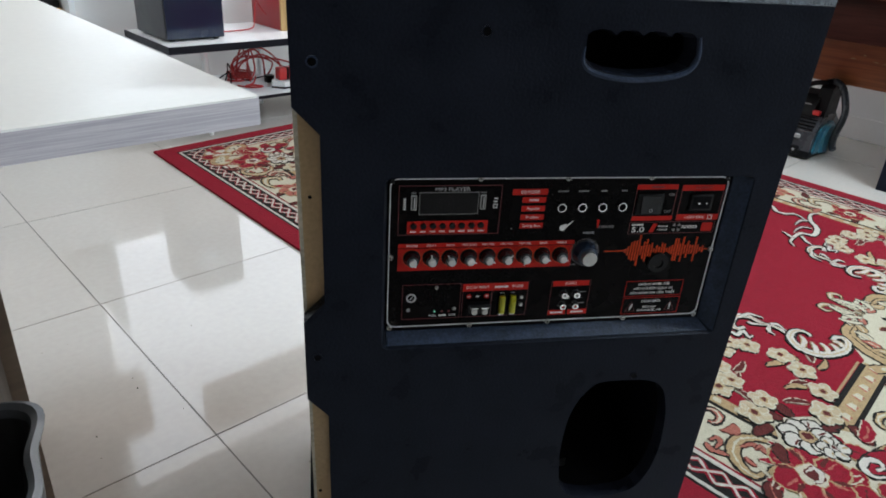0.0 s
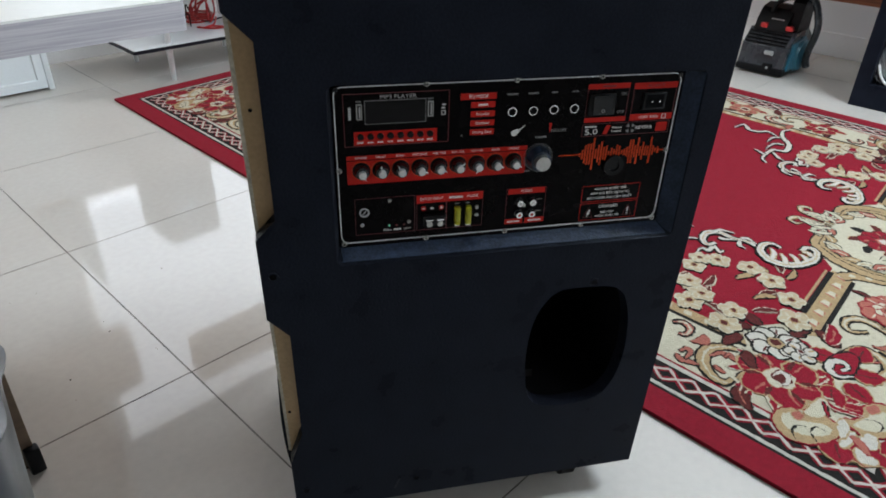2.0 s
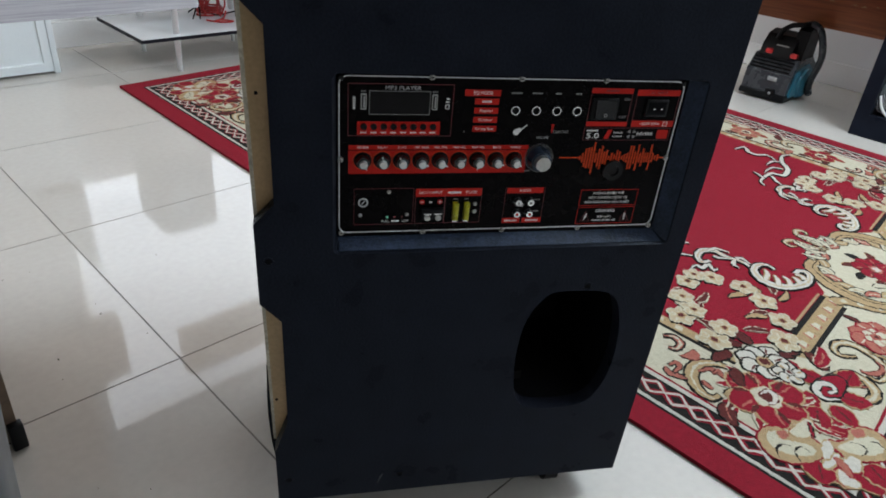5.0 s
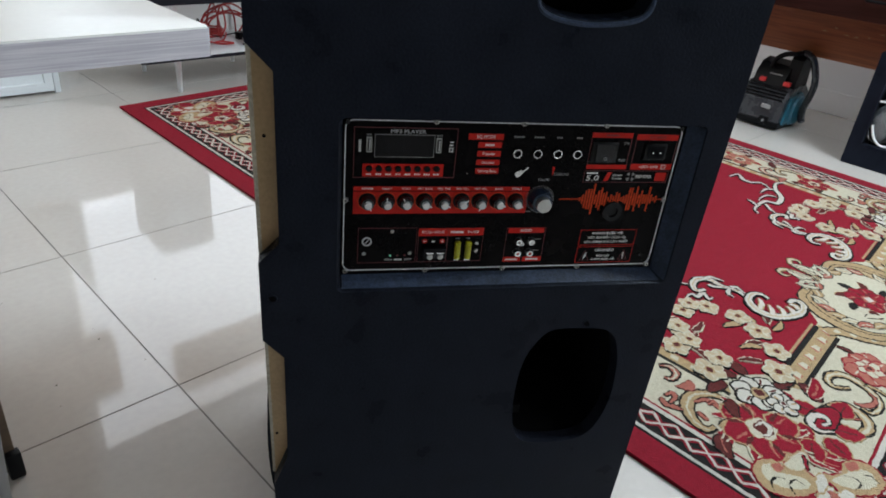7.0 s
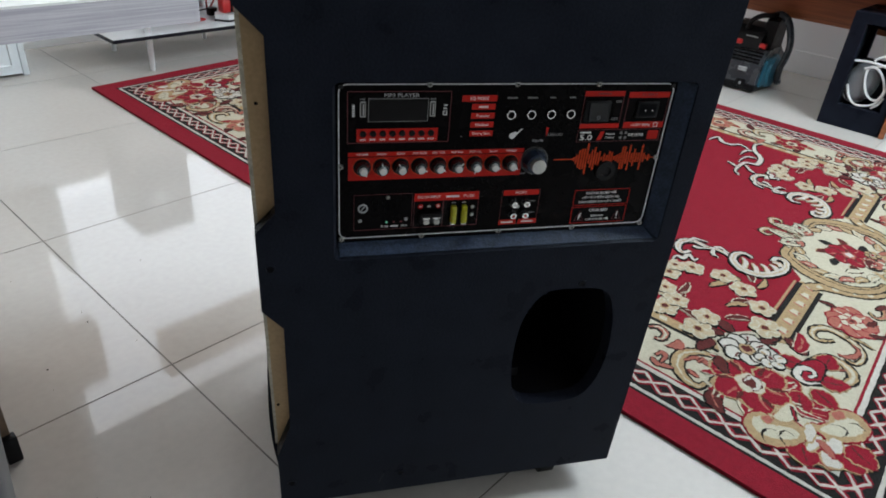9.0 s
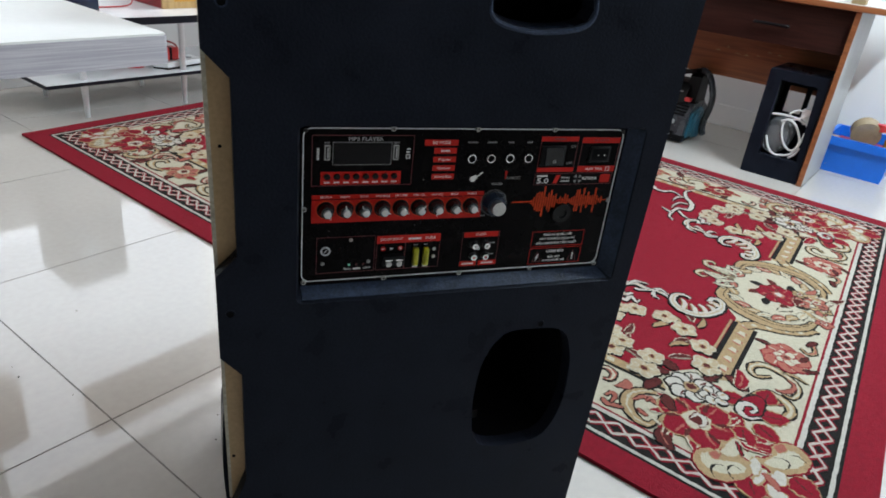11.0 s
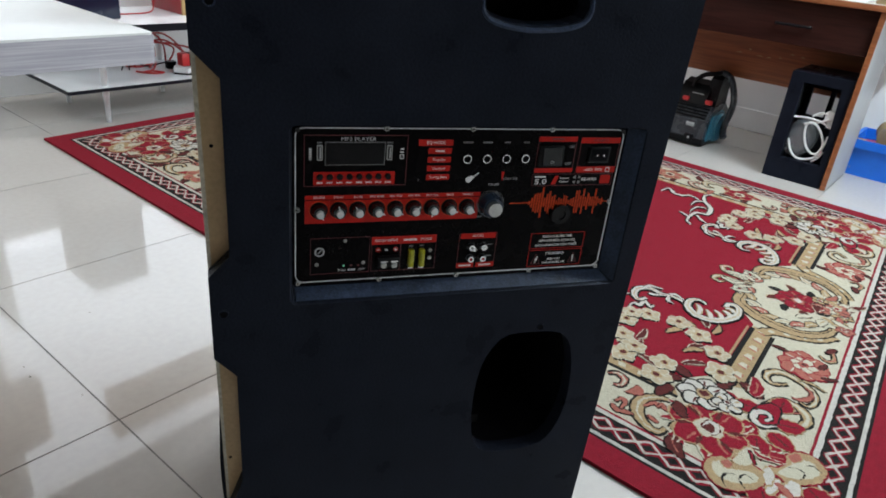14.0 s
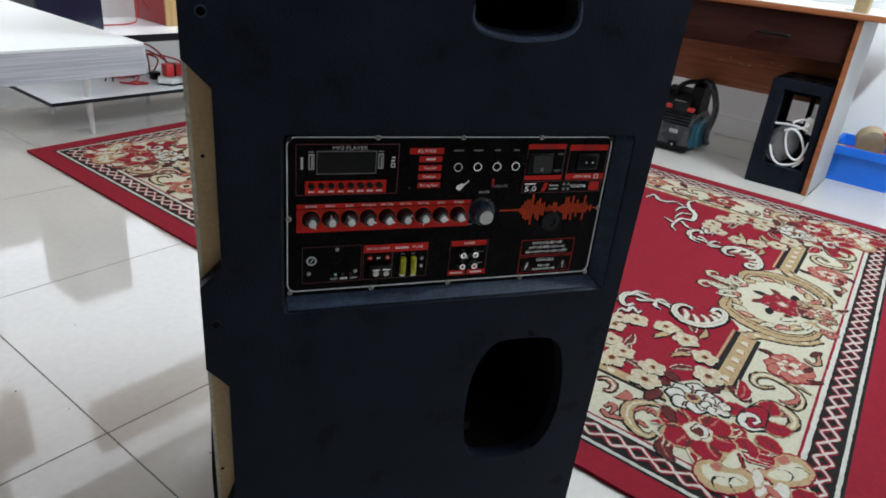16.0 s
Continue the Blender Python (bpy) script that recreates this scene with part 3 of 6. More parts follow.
def outline(name, x0, x1, z0, z1, material, t=0.7):
    b = plate([(mm(x0), PZ + mm(z0)), (mm(x1), PZ + mm(z0)), (mm(x1), PZ + mm(z1)), (mm(x0), PZ + mm(z1))], [[(mm(x0 + t), PZ + mm(z0 + t)), (mm(x1 - t), PZ + mm(z0 + t)), (mm(x1 - t), PZ + mm(z1 - t)), (mm(x0 + t), PZ + mm(z1 - t))]], PY - 0.0004, PY - 0.00005, XZ)
    return part(name, b, material, panel, smooth=False)


def word(text, x, z, size, width=0.0, material=None, base=0.0006):
    return lettering(text, mm(size), material or M_WHITE, panel, (mm(x), PY - base, PZ + mm(z)), (90, 0, 0), width=mm(width))


def bars(x0, x1, z, h, material=None, n=3, base=0.0005):
    """A short run of plain bars where the print is too small to read."""
    b = None
    x = x0
    rnd = random.Random(int(x0 * 7 + z * 13))
    while x < x1 - 0.4:
        wd = min(x1 - x, rnd.uniform(0.9, 2.2))
        b = prism([(mm(x), PZ + mm(z - h / 2)), (mm(x + wd), PZ + mm(z - h / 2)), (mm(x + wd), PZ + mm(z + h / 2)), (mm(x), PZ + mm(z + h / 2))], PY - base - 0.0003, PY - base, XZ, b)
        x += wd + 0.45
    return part("print_bar", b, material or M_GREY_PRINT, panel, smooth=False)


# music player
outline("player_outline", 9, 122, 121, 179, M_DARKRED)
word("MP3 PLAYER", 67, 174.5, 5.8, 38, M_PALE_PRINT)
flat("display", 32, 96, 146, 170.5, M_DISPLAY, 0.0008)
outline("display_border", 31.2, 96.8, 145.2, 171.3, M_GREY_PRINT, 0.7)
for x in (25.5, 101.5):
    sock = flat("usb_socket", x - 3, x + 3, 151, 168, M_STEEL, 0.0012, 0.8)
    part("slot", box(mm(x - 1.9), mm(x + 1.9), PY - 0.0016, PY - 0.00125, PZ + mm(152.5), PZ + mm(166.5)), M_POCKET, sock)
    part("tongue", box(mm(x - 0.3), mm(x + 1.2), PY - 0.0020, PY - 0.00165, PZ + mm(153.5), PZ + mm(165.5)), M_PALE_PRINT, sock)
    bars(x - 3, x + 3, 170.6, 1.6)
flat("card_slot", 14, 17, 151, 165, M_GREY_PRINT, 0.0006)
for k in range(5):
    flat("print_bar", 14.4, 16.6, 152 + 2.6 * k, 153.2 + 2.6 * k, M_WHITE, 0.0003, base=0.0007)
outline("usb_symbol", 113.5, 118, 152, 157, M_WHITE, 0.8)
flat("print_bar", 113.5, 117.5, 159, 160.5, M_WHITE, 0.0004)
flat("print_bar", 114.2, 117.9, 162.5, 164, M_WHITE, 0.0004)
flat("button_strip", 19, 109, 122.5, 137.5, M_RED, 0.0005)
for k in range(8):
    x = 26 + 10.75 * k
    bt = part("push_button", cyl((mm(x), PY - 0.0006, PZ + mm(132)), (0, -1, 0), 0.0036, 0.0033, 0.0022, 18, bevel=0.0006), M_PLASTIC, panel, "small black push button")
    bars(x - 3.4, x + 3.4, 125.3, 1.7, M_WHITE, base=0.0006)
# sound modes
flat("mode_header", 134, 174, 167, 174, M_RED, 0.0005)
word("EQ MODE", 154, 170.5, 5.2, 21, M_WHITE, 0.0007)
for k, txt in enumerate(("", "Popular", "Outdoor", "Strong Bass")):
    z = 161 - 10.35 * k
    flat("mode_label", 146, 173, z - 3.3, z + 3.3, M_RED, 0.0005)
    if txt:
        word(txt, 159.5, z, 4.2, (0, 15, 16, 21)[k], M_WHITE, 0.0007)
    else:
        bars(154, 165, z, 2.2, M_WHITE, base=0.0006)
flat("mode_led", 136, 137.3, 126, 127.3, M_GREY_PRINT, 0.0005)
# jack sockets
for k in range(4):
    x = 192 + 24 * k
    j = part("jack_socket", ring((mm(x), PY - 0.0002, PZ + mm(152)), (0, -1, 0), 0.0052, 0.0041, 0.0034, 22), M_CHROME, panel, "chrome jack socket")
    part("hole", cyl((mm(x), PY - 0.0002, PZ + mm(152)), (0, -1, 0), 0.0042, 0.0042, 0.0008, 16), M_POCKET, j)
    bars(x - (6 if k < 2 else 3.5), x + (6 if k < 2 else 3.5), 171, 1.8)
# guitar and microphone drawings
g = cyl((mm(197), PY - 0.0004, PZ + mm(126.2)), (0, -1, 0), 0.0036, 0.0036, 0.0003, 14)
g = cyl((mm(200), PY - 0.0004, PZ + mm(128.4)), (0, -1, 0), 0.0027, 0.0027, 0.0003, 14, g)
g = prism([(mm(200), PZ + mm(127.6)), (mm(201), PZ + mm(126.6)), (mm(209), PZ + mm(134.2)), (mm(208), PZ + mm(135))], PY - 0.0007, PY - 0.0004, XZ, g)
part("guitar_drawing", g, M_WHITE, panel, smooth=False)
part("microphone_drawing", prism([(mm(237.5), PZ + mm(135.8)), (mm(240.8), PZ + mm(135.4)), (mm(239.6), PZ + mm(125.5)), (mm(238.6), PZ + mm(125.2))], PY - 0.0006, PY - 0.0002, XZ), M_RED, panel, smooth=False)
word("KARAOKE", 249.5, 126.5, 5.0, 18, M_GREY_PRINT)
# mains switch and inlet
outline("switch_outline", 279, 329, 133.5, 178, M_DARKRED)
flat("switch_header", 279, 329, 172, 178, M_RED, 0.0005)
bars(296, 312, 175, 2.0, M_DARKRED, base=0.0006)
flat("switch_footer", 279, 329, 133.5, 139, M_RED, 0.0005)
sw = part("rocker_switch", box(mm(281), mm(313), PY - 0.003, PY - 0.0001, PZ + mm(142), PZ + mm(167), 0.001), M_PLASTIC, panel, "black mains rocker switch")
part("rocker", prism([(mm(286), PZ + mm(144)), (mm(309), PZ + mm(144)), (mm(309), PZ + mm(165)), (mm(286), PZ + mm(165))], PY - 0.0062, PY - 0.003, lambda p, q, d: (p, d + (0.0022 if q > PZ + 0.16 and d < PY - 0.004 else 0), q)), M_KNOB, sw)
ringmark = ring((mm(297.5), PY - 0.0064, PZ + mm(148.5)), (0, -1, 0), 0.0021, 0.0014, 0.0003, 16)
part("off_mark", ringmark, M_GREY_PRINT, sw)
word("ON", 323, 165.5, 4.6, 6.5, M_GREY_PRINT)
word("OFF", 321.5, 144.5, 4.6, 8.5, M_GREY_PRINT)
outline("inlet_outline", 334.5, 387.5, 133, 177, M_DARKRED)
flat("inlet_header", 334.5, 387.5, 170, 177, M_RED, 0.0005)
word("AC INPUT", 361, 173.5, 4.2, 21, M_DARKRED, 0.0007)
inl = part("mains_inlet", box(mm(347), mm(375), PY - 0.003, PY - 0.0001, PZ + mm(146), PZ + mm(166), 0.001), M_PLASTIC, panel, "black two-pin mains inlet")
part("cavity", box(mm(350), mm(372), PY - 0.0034, PY - 0.0031, PZ + mm(148.5), PZ + mm(163.5)), M_POCKET, inl)
for x in (356.3, 365.3):
    part("pin", cyl((mm(x), PY - 0.0034, PZ + mm(156.3)), (0, -1, 0), 0.0011, 0.001, 0.003, 10), M_CHROME, inl)
flat("inlet_footer", 334.5, 387.5, 133, 140.5, M_RED, 0.0005)
word("~220V 50Hz", 357, 136.8, 4.2, 25, M_WHITE, 0.0007)
outline("class_symbol", 374, 379.5, 134, 139.5, M_WHITE, 0.6).location.y = -0.0006
# feature strip
outline("feature_outline", 278, 386, 116.5, 131.5, M_DARKRED, 0.5)
bars(281, 295, 128.3, 2.0, M_WHITE)
word("5.0", 289.3, 121.8, 9.5, 15.5)
part("remote_drawing", prism([(mm(303.5), PZ + mm(118.5)), (mm(309), PZ + mm(118.5)), (mm(312.6), PZ + mm(129.2)), (mm(307.4), PZ + mm(129.2))], PY - 0.0006, PY - 0.0001, XZ), M_RED, panel, smooth=False)
word("Remote", 320.5, 126, 3.4, 12)
word("Control", 320, 121.6, 3.4, 12)
for k in range(4):
    a = radians(45 + 90 * k)
    part("reverb_symbol", prism([(mm(337.5 + 1.2 * math.cos(a + 0.0) + 4.8 * math.cos(a + d) * (1 if r else 0.12)), PZ + mm(124 + 4.8 * math.sin(a + d) * (1 if r else 0.12) + 1.2 * math.sin(a))) for d, r in ((-0.5, 1), (0.0, 1), (0.5, 1), (0.0, 0))], PY - 0.0006, PY - 0.0001, XZ), M_GREY_PRINT, panel, smooth=False)
word("REVERB", 354, 124.2, 5.2, 20)
flat("red_badge", 369.5, 383.5, 118.5, 129.5, M_RED, 0.0005, 1.5)
# sound wave made of dotted columns
flat("wave_line", 253, 281, 94.3, 95.3, M_ORANGE, 0.0004)
flat("wave_line", 378, 388, 94.0, 94.9, M_ORANGE, 0.0004)
env = [(279, 3), (285, 11), (291, 14), (297, 20), (303, 17), (307, 11), (313, 8), (320, 9), (326, 12), (332, 9), (338, 12), (344, 15), (350, 20), (356, 13), (362, 16), (368, 17), (373, 8), (379, 3)]
rnd = random.Random(5)
x = 279.0
wv = bmesh.new()
while x < 379:
    for (xa, ha), (xb, hb) in zip(env, env[1:]):
        if xa <= x <= xb:
            hh = (ha + (hb - ha) * (x - xa) / (xb - xa)) * rnd.uniform(0.32, 1.12)
    k = 0
    while k * 1.75 < hh:
        for s in ((1, -1) if k else (1,)):
            zc = 94.6 + s * k * 1.75
            prism([(mm(x - 0.98), PZ + mm(zc - 0.62)), (mm(x + 0.98), PZ + mm(zc - 0.62)), (mm(x + 0.98), PZ + mm(zc + 0.62)), (mm(x - 0.98), PZ + mm(zc + 0.62))], PY - 0.0005, PY - 0.0001, XZ, wv)
        k += 1
    x += 3.3
part("sound_wave", wv, M_ORANGE, panel, "orange dotted sound wave print", smooth=False)
gr = part("rubber_grommet", ring((mm(323), PY - 0.0001, PZ + mm(79)), (0, -1, 0), 0.0125, 0.0068, 0.004, 26), M_PLASTIC, panel, "round black rubber cable grommet")
part("plug", cyl((mm(323), PY - 0.0001, PZ + mm(79)), (0, -1, 0), 0.0069, 0.0064, 0.0022, 20), M_PLASTIC, gr)
# rotary controls
flat("control_header", 10, 214, 105.5, 110.5, M_RED, 0.0005)
flat("control_strip", 10, 213, 77, 104.3, M_RED, 0.0005)
NAMES = ["REVERB", "DELAY", "ECHO", "MIC BASS", "MIC TRE", "MIC VOL", "MUT VOL", "BASS", "TREBLE"]
kb = part("control_knob", cyl((0, 0, 0), (0, -1, 0), 0.0083, 0.0068, 0.0105, 24, bevel=0.0008), M_KNOB, panel, "black control knob with a silver cap")
for k in range(9):
    x = mm(25.5 + 21.6 * k)
    kn = kb if k == 0 else same("control_knob", kb, panel, (0, 0, 0))
    if k:
        tagged(kn, "black control knob with a silver cap")
    kn.location = (x, PY - 0.0006, PZ + mm(93))
    part("skirt", ring((0, 0.0001, 0), (0, -1, 0), 0.0098, 0.0084, 0.0008, 24), M_PLASTIC, kn)
    part("cap", cyl((0, -0.0105, 0), (0, -1, 0), 0.0042, 0.0041, 0.0045, 18, bevel=0.0005), M_CAPSILVER, kn, "silver cap")
    part("dial_ring", ring((0, 0.0002, 0), (0, -1, 0), 0.0110, 0.0103, 0.0005, 28), M_ORANGE, kn, "thin red ring printed round the knob")
    a = radians((-62, 96, 118, -22, -25, 42, -105, -20, -28)[k])
    part("pointer", prism([(0.0045 * math.cos(a) - 0.0004 * math.sin(a), 0.0045 * math.sin(a) + 0.0004 * math.cos(a)), (0.0080 * math.cos(a) - 0.0004 * math.sin(a), 0.0080 * math.sin(a) + 0.0004 * math.cos(a)), (0.0080 * math.cos(a) + 0.0004 * math.sin(a), 0.0080 * math.sin(a) - 0.0004 * math.cos(a)), (0.0045 * math.cos(a) + 0.0004 * math.sin(a), 0.0045 * math.sin(a) - 0.0004 * math.cos(a))], -0.0118, -0.0100, XZ), M_WHITE, kn, smooth=False)
    word(NAMES[k], 25.5 + 21.6 * k, 108, 3.3, 1.75 * len(NAMES[k]) + 2.0, M_WHITE, 0.0007)
vk = part("volume_knob", cyl((0, 0, 0), (0, -1, 0), 0.0152, 0.0118, 0.012, 30, bevel=0.003), M_DIAL, panel, "large black volume knob coloured as lit blue, with a silver cap")
vk.location = (mm(228), PY - 0.0006, PZ + mm(94.5))
part("skirt", ring((0, 0.0002, 0), (0, -1, 0), 0.0160, 0.0149, 0.0016, 30), M_VACGREY, vk, "grey dial ring")
part("cap", cyl((0, -0.012, 0), (0, -1, 0), 0.0088, 0.0086, 0.0070, 24, bevel=0.0006), M_STEEL, vk, "brushed silver cap")
tk = None
for k in range(36):
    a = radians(-135 + 300 * k / 35 + 15)
    ca, sa = math.sin(a), math.cos(a)
    tk = prism([(0.0162 * ca - 0.0003 * sa, 0.0162 * sa + 0.0003 * ca), (0.0180 * ca - 0.0003 * sa, 0.0180 * sa + 0.0003 * ca), (0.0180 * ca + 0.0003 * sa, 0.0180 * sa - 0.0003 * ca), (0.0162 * ca + 0.0003 * sa, 0.0162 * sa - 0.0003 * ca)], 0.0, 0.0004, XZ, tk)
part("dial_scale", tk, M_GREY_PRINT, vk, smooth=False)
word("VOLUME", 229, 119.5, 3.8, 14, M_PALE_PRINT)
bars(213, 219, 79, 1.6)
# battery charger block
outline("charger_outline", 16.5, 85, 12.5, 58.5, M_DARKRED, 0.5)
part("battery_symbol", ring((mm(27), PY - 0.0001, PZ + mm(41)), (0, -1, 0), 0.0058, 0.0040, 0.0004, 24, bm=prism([(mm(24.8), PZ + mm(39.2)), (mm(25.7), PZ + mm(38.6)), (mm(29.2), PZ + mm(42.8)), (mm(28.3), PZ + mm(43.5))], PY - 0.0006, PY - 0.0002, XZ)), M_PALE_PRINT, panel, smooth=False)
for k in range(5):
    # flat bars in near-black paint the shade of open vents
    part("vent_slot", box(mm(38 + 7 * k), mm(41 + 7 * k), PY - 0.0005, PY - 0.0001, PZ + mm(37), PZ + mm(51), 0.0), M_VENT, panel)
for x, z in ((56, 54), (24, 25), (78, 25)):
    part("screw", cyl((mm(x), PY - 0.0001, PZ + mm(z)), (0, -1, 0), 0.0024, 0.0018, 0.0012, 12), M_STEEL, panel)
for x, m_ in ((55, M_LED), (63.5, M_DARKRED), (72, M_DARKRED)):
    part("indicator_light", cyl((mm(x), PY - 0.0001, PZ + mm(22)), (0, -1, 0), 0.0014, 0.0010, 0.0012, 12), m_, panel)
word("FULL", 53, 16.8, 3.6, 9, M_WHITE)
bars(60, 68.5, 16.8, 2.2, M_WHITE)
word("LOW", 76, 16.8, 3.6, 8, M_WHITE)
# 12 volt input and fuses
outline("input_outline", 87, 122, 12.5, 57.5, M_DARKRED, 0.5)
outline("fuse_outline", 122, 165.5, 12.5, 57.5, M_DARKRED, 0.5)
flat("input_header", 87, 122, 47.5, 57.5, M_RED, 0.0005)
flat("fuse_header", 122.5, 165, 47.5, 57.5, M_RED, 0.0005)
word("DC12V INPUT", 104.5, 52.6, 4.4, 27, M_WHITE, 0.0007)
bars(125, 141, 52.4, 2.6, M_WHITE, base=0.0006)
word("FUSE", 152.5, 52.4, 4.4, 13, M_WHITE, 0.0007)
for x, plus in ((95, 0), (116, 1)):
    s_ = part("polarity_mark", cyl((mm(x), PY - 0.0001, PZ + mm(40.5)), (0, -1, 0), 0.0030, 0.0030, 0.0004, 18), M_RED, panel)
    b = box(mm(x - 1.8), mm(x + 1.8), PY - 0.0008, PY - 0.00055, PZ + mm(40.1), PZ + mm(40.9))
    part("sign", box(mm(x - 0.4), mm(x + 0.4), PY - 0.0008, PY - 0.00055, PZ + mm(38.7), PZ + mm(42.3), bm=b) if plus else b, M_WHITE, s_)
bars(103.3, 107, 40.3, 2.2, M_WHITE)
tb = part("screw_terminal", box(mm(93), mm(120), PY - 0.009, PY - 0.0001, PZ + mm(21), PZ + mm(34), 0.0012), M_PLASTIC, panel, "black screw terminal block")
for x in (100.5, 113):
    part("terminal_screw", cyl((mm(x), PY - 0.009, PZ + mm(24.5)), (0, -1, 0), 0.0036, 0.0034, 0.002, 16), M_STEEL, tb)
    part("clamp", box(mm(x - 4.5), mm(x + 4.5), PY - 0.0100, PY - 0.009, PZ + mm(28.5), PZ + mm(30)), M_CHROME, tb)
for x in (134.5, 147.5):
    fz = part("blade_fuse", box(mm(x - 3.3), mm(x + 3.3), PY - 0.007, PY - 0.0001, PZ + mm(18), PZ + mm(41), 0.0012), M_FUSE, panel, "translucent yellow blade fuse")
    part("rib", box(mm(x - 1.5), mm(x + 1.5), PY - 0.0084, PY - 0.0069, PZ + mm(21), PZ + mm(38), 0.0006), M_FUSE, fz)
    part("blade", box(mm(x - 3.0), mm(x + 3.0), PY - 0.0045, PY - 0.0003, PZ + mm(16), PZ + mm(18.4)), M_CHROME, fz)
    bars(x - 2.5, x + 2.5, 44, 1.6)
for z in (37, 27):
    part("screw", cyl((mm(158.5), PY - 0.0001, PZ + mm(z)), (0, -1, 0), 0.0026, 0.0020, 0.0013, 14), M_STEEL, panel)
# phono sockets
outline("audio_outline", 194, 243, 10.5, 57, M_DARKRED, 0.5)
flat("audio_header", 196, 241, 50, 57, M_RED, 0.0005)
word("AUDIO", 218, 53.6, 4.6, 14, M_WHITE, 0.0007)
flat("audio_footer", 194, 216, 10.5, 17, M_RED, 0.0005)
flat("audio_footer", 219, 243, 10.5, 17, M_RED, 0.0005)
bars(197, 213, 13.8, 2.0, M_WHITE, base=0.0006)
bars(223, 239, 13.8, 2.0, M_WHITE, base=0.0006)
for x, z, m_ in ((209.5, 40.5, M_WHITE), (225, 40.5, M_WHITE), (209.5, 25.2, M_REDPLASTIC), (225, 25.2, M_REDPLASTIC)):
    rc = part("phono_socket", ring((mm(x), PY - 0.0001, PZ + mm(z)), (0, -1, 0), 0.0039, 0.0020, 0.0080, 20), M_CHROME, panel, "chrome phono socket")
    part("insulator", ring((mm(x), PY - 0.0001, PZ + mm(z)), (0, -1, 0), 0.0050, 0.0040, 0.0014, 20), M_KNOB, rc)
    part("core", cyl((mm(x), PY - 0.0001, PZ + mm(z)), (0, -1, 0), 0.0020, 0.0020, 0.0055, 14), m_, rc)
part("screw", cyl((mm(216.5), PY - 0.0001, PZ + mm(34.3)), (0, -1, 0), 0.0024, 0.0018, 0.0012, 12), M_STEEL, panel)
bars(231, 238, 41.5, 1.0)
bars(231, 238, 26, 1.0)
# warning label
outline("warning_outline", 289, 364, 31.5, 53, M_RED, 0.6)
outline("warning_outline", 289, 364, 6.5, 29.5, M_RED, 0.6)
word("KHÔNG ĐƯỢC MỞ.", 325.5, 48.2, 4.3, 41)
word("HÃY GỬI ĐẾN DỊCH VỤ", 325.5, 42.3, 4.2, 50)
word("BẢO HÀNH KHI CẦN THIẾT", 325.5, 36.2, 4.3, 58)
word("CẢNH BÁO", 325.5, 24.2, 5.2, 25)
word("ĐIỆN GIẬT", 325.5, 16.0, 3.6, 18)
word("KHÔNG ĐƯỢC MỞ", 325.5, 11.2, 3.6, 31)
for x, kind in ((300.5, 0), (352.5, 1)):
    tri = plate([(mm(x - 6.5), PZ + mm(10)), (mm(x + 6.5), PZ + mm(10)), (mm(x), PZ + mm(24))], [[(mm(x - 5.6), PZ + mm(10.5)), (mm(x + 5.6), PZ + mm(10.5)), (mm(x), PZ + mm(22.7))]], PY - 0.0004, PY - 0.0001, XZ)
    part("warning_triangle", tri, M_DARKRED, panel, smooth=False)
    if kind:
        b = box(mm(x - 0.7), mm(x + 0.7), PY - 0.0005, PY - 0.0001, PZ + mm(14.2), PZ + mm(20.5))
        part("exclamation_mark", box(mm(x - 0.7), mm(x + 0.7), PY - 0.0005, PY - 0.0001, PZ + mm(11.3), PZ + mm(12.7), bm=b), M_WHITE, panel, smooth=False)
    else:
        part("lightning_mark", prism([(mm(x + a), PZ + mm(c)) for a, c in ((1.2, 20.8), (2.4, 20.5), (0.9, 17.2), (2.0, 16.9), (-1.6, 10.8), (-0.6, 15.2), (-1.6, 15.4))], PY - 0.0005, PY - 0.0001, XZ), M_WHITE, panel, smooth=False)
for x, z in ((97, 186.5), (196, 186.5), (294, 186.5), (389, 94), (1.5, 94), (98, 1.5), (195, 1.5), (293, 1.5), (388.5, 2.5), (2.5, 2.5), (388.0, 184.5), (2.0, 184.5)):
    s_ = part("screw", cyl((mm(x), PY - 0.0002, PZ + mm(z)), (0, -1, 0), 0.0034, 0.0025, 0.0020, 16), M_KNOB if z > 184 and not 50 < x < 300 else M_STEEL, panel)
    part("slot", box(mm(x - 1.8), mm(x + 1.8), PY - 0.0024, PY - 0.0021, PZ + mm(z - 0.4), PZ + mm(z + 0.4), bm=box(mm(x - 0.4), mm(x + 0.4), PY - 0.0023, PY - 0.0020, PZ + mm(z - 1.8), PZ + mm(z + 1.8))), M_POCKET, s_)

# ---- white work table ----
T = thing("work_table", (-0.117, 0.045, 0), "white laminate work table with a grey wood-grain edge", "table")
part("tabletop", prism(rrect(-1.25, -0.0012, 0.0012, 0.735, 0.005), 0.7395, 0.765, XY, bevel=0.0022), M_TOP, T)
eb = plate(rrect(-1.2512, 0.0, 0.0, 0.7362, 0.006), [rrect(-1.2498, -0.0014, 0.0014, 0.7348, 0.005)], 0.7392, 0.7632, XY)
part("edge_band", eb, M_EDGE, T, "grey wood-grain edge band")
part("underside", box(-1.24, -0.012, 0.012, 0.724, 0.7380, 0.7391), M_UNDER, T, "brown board underside")
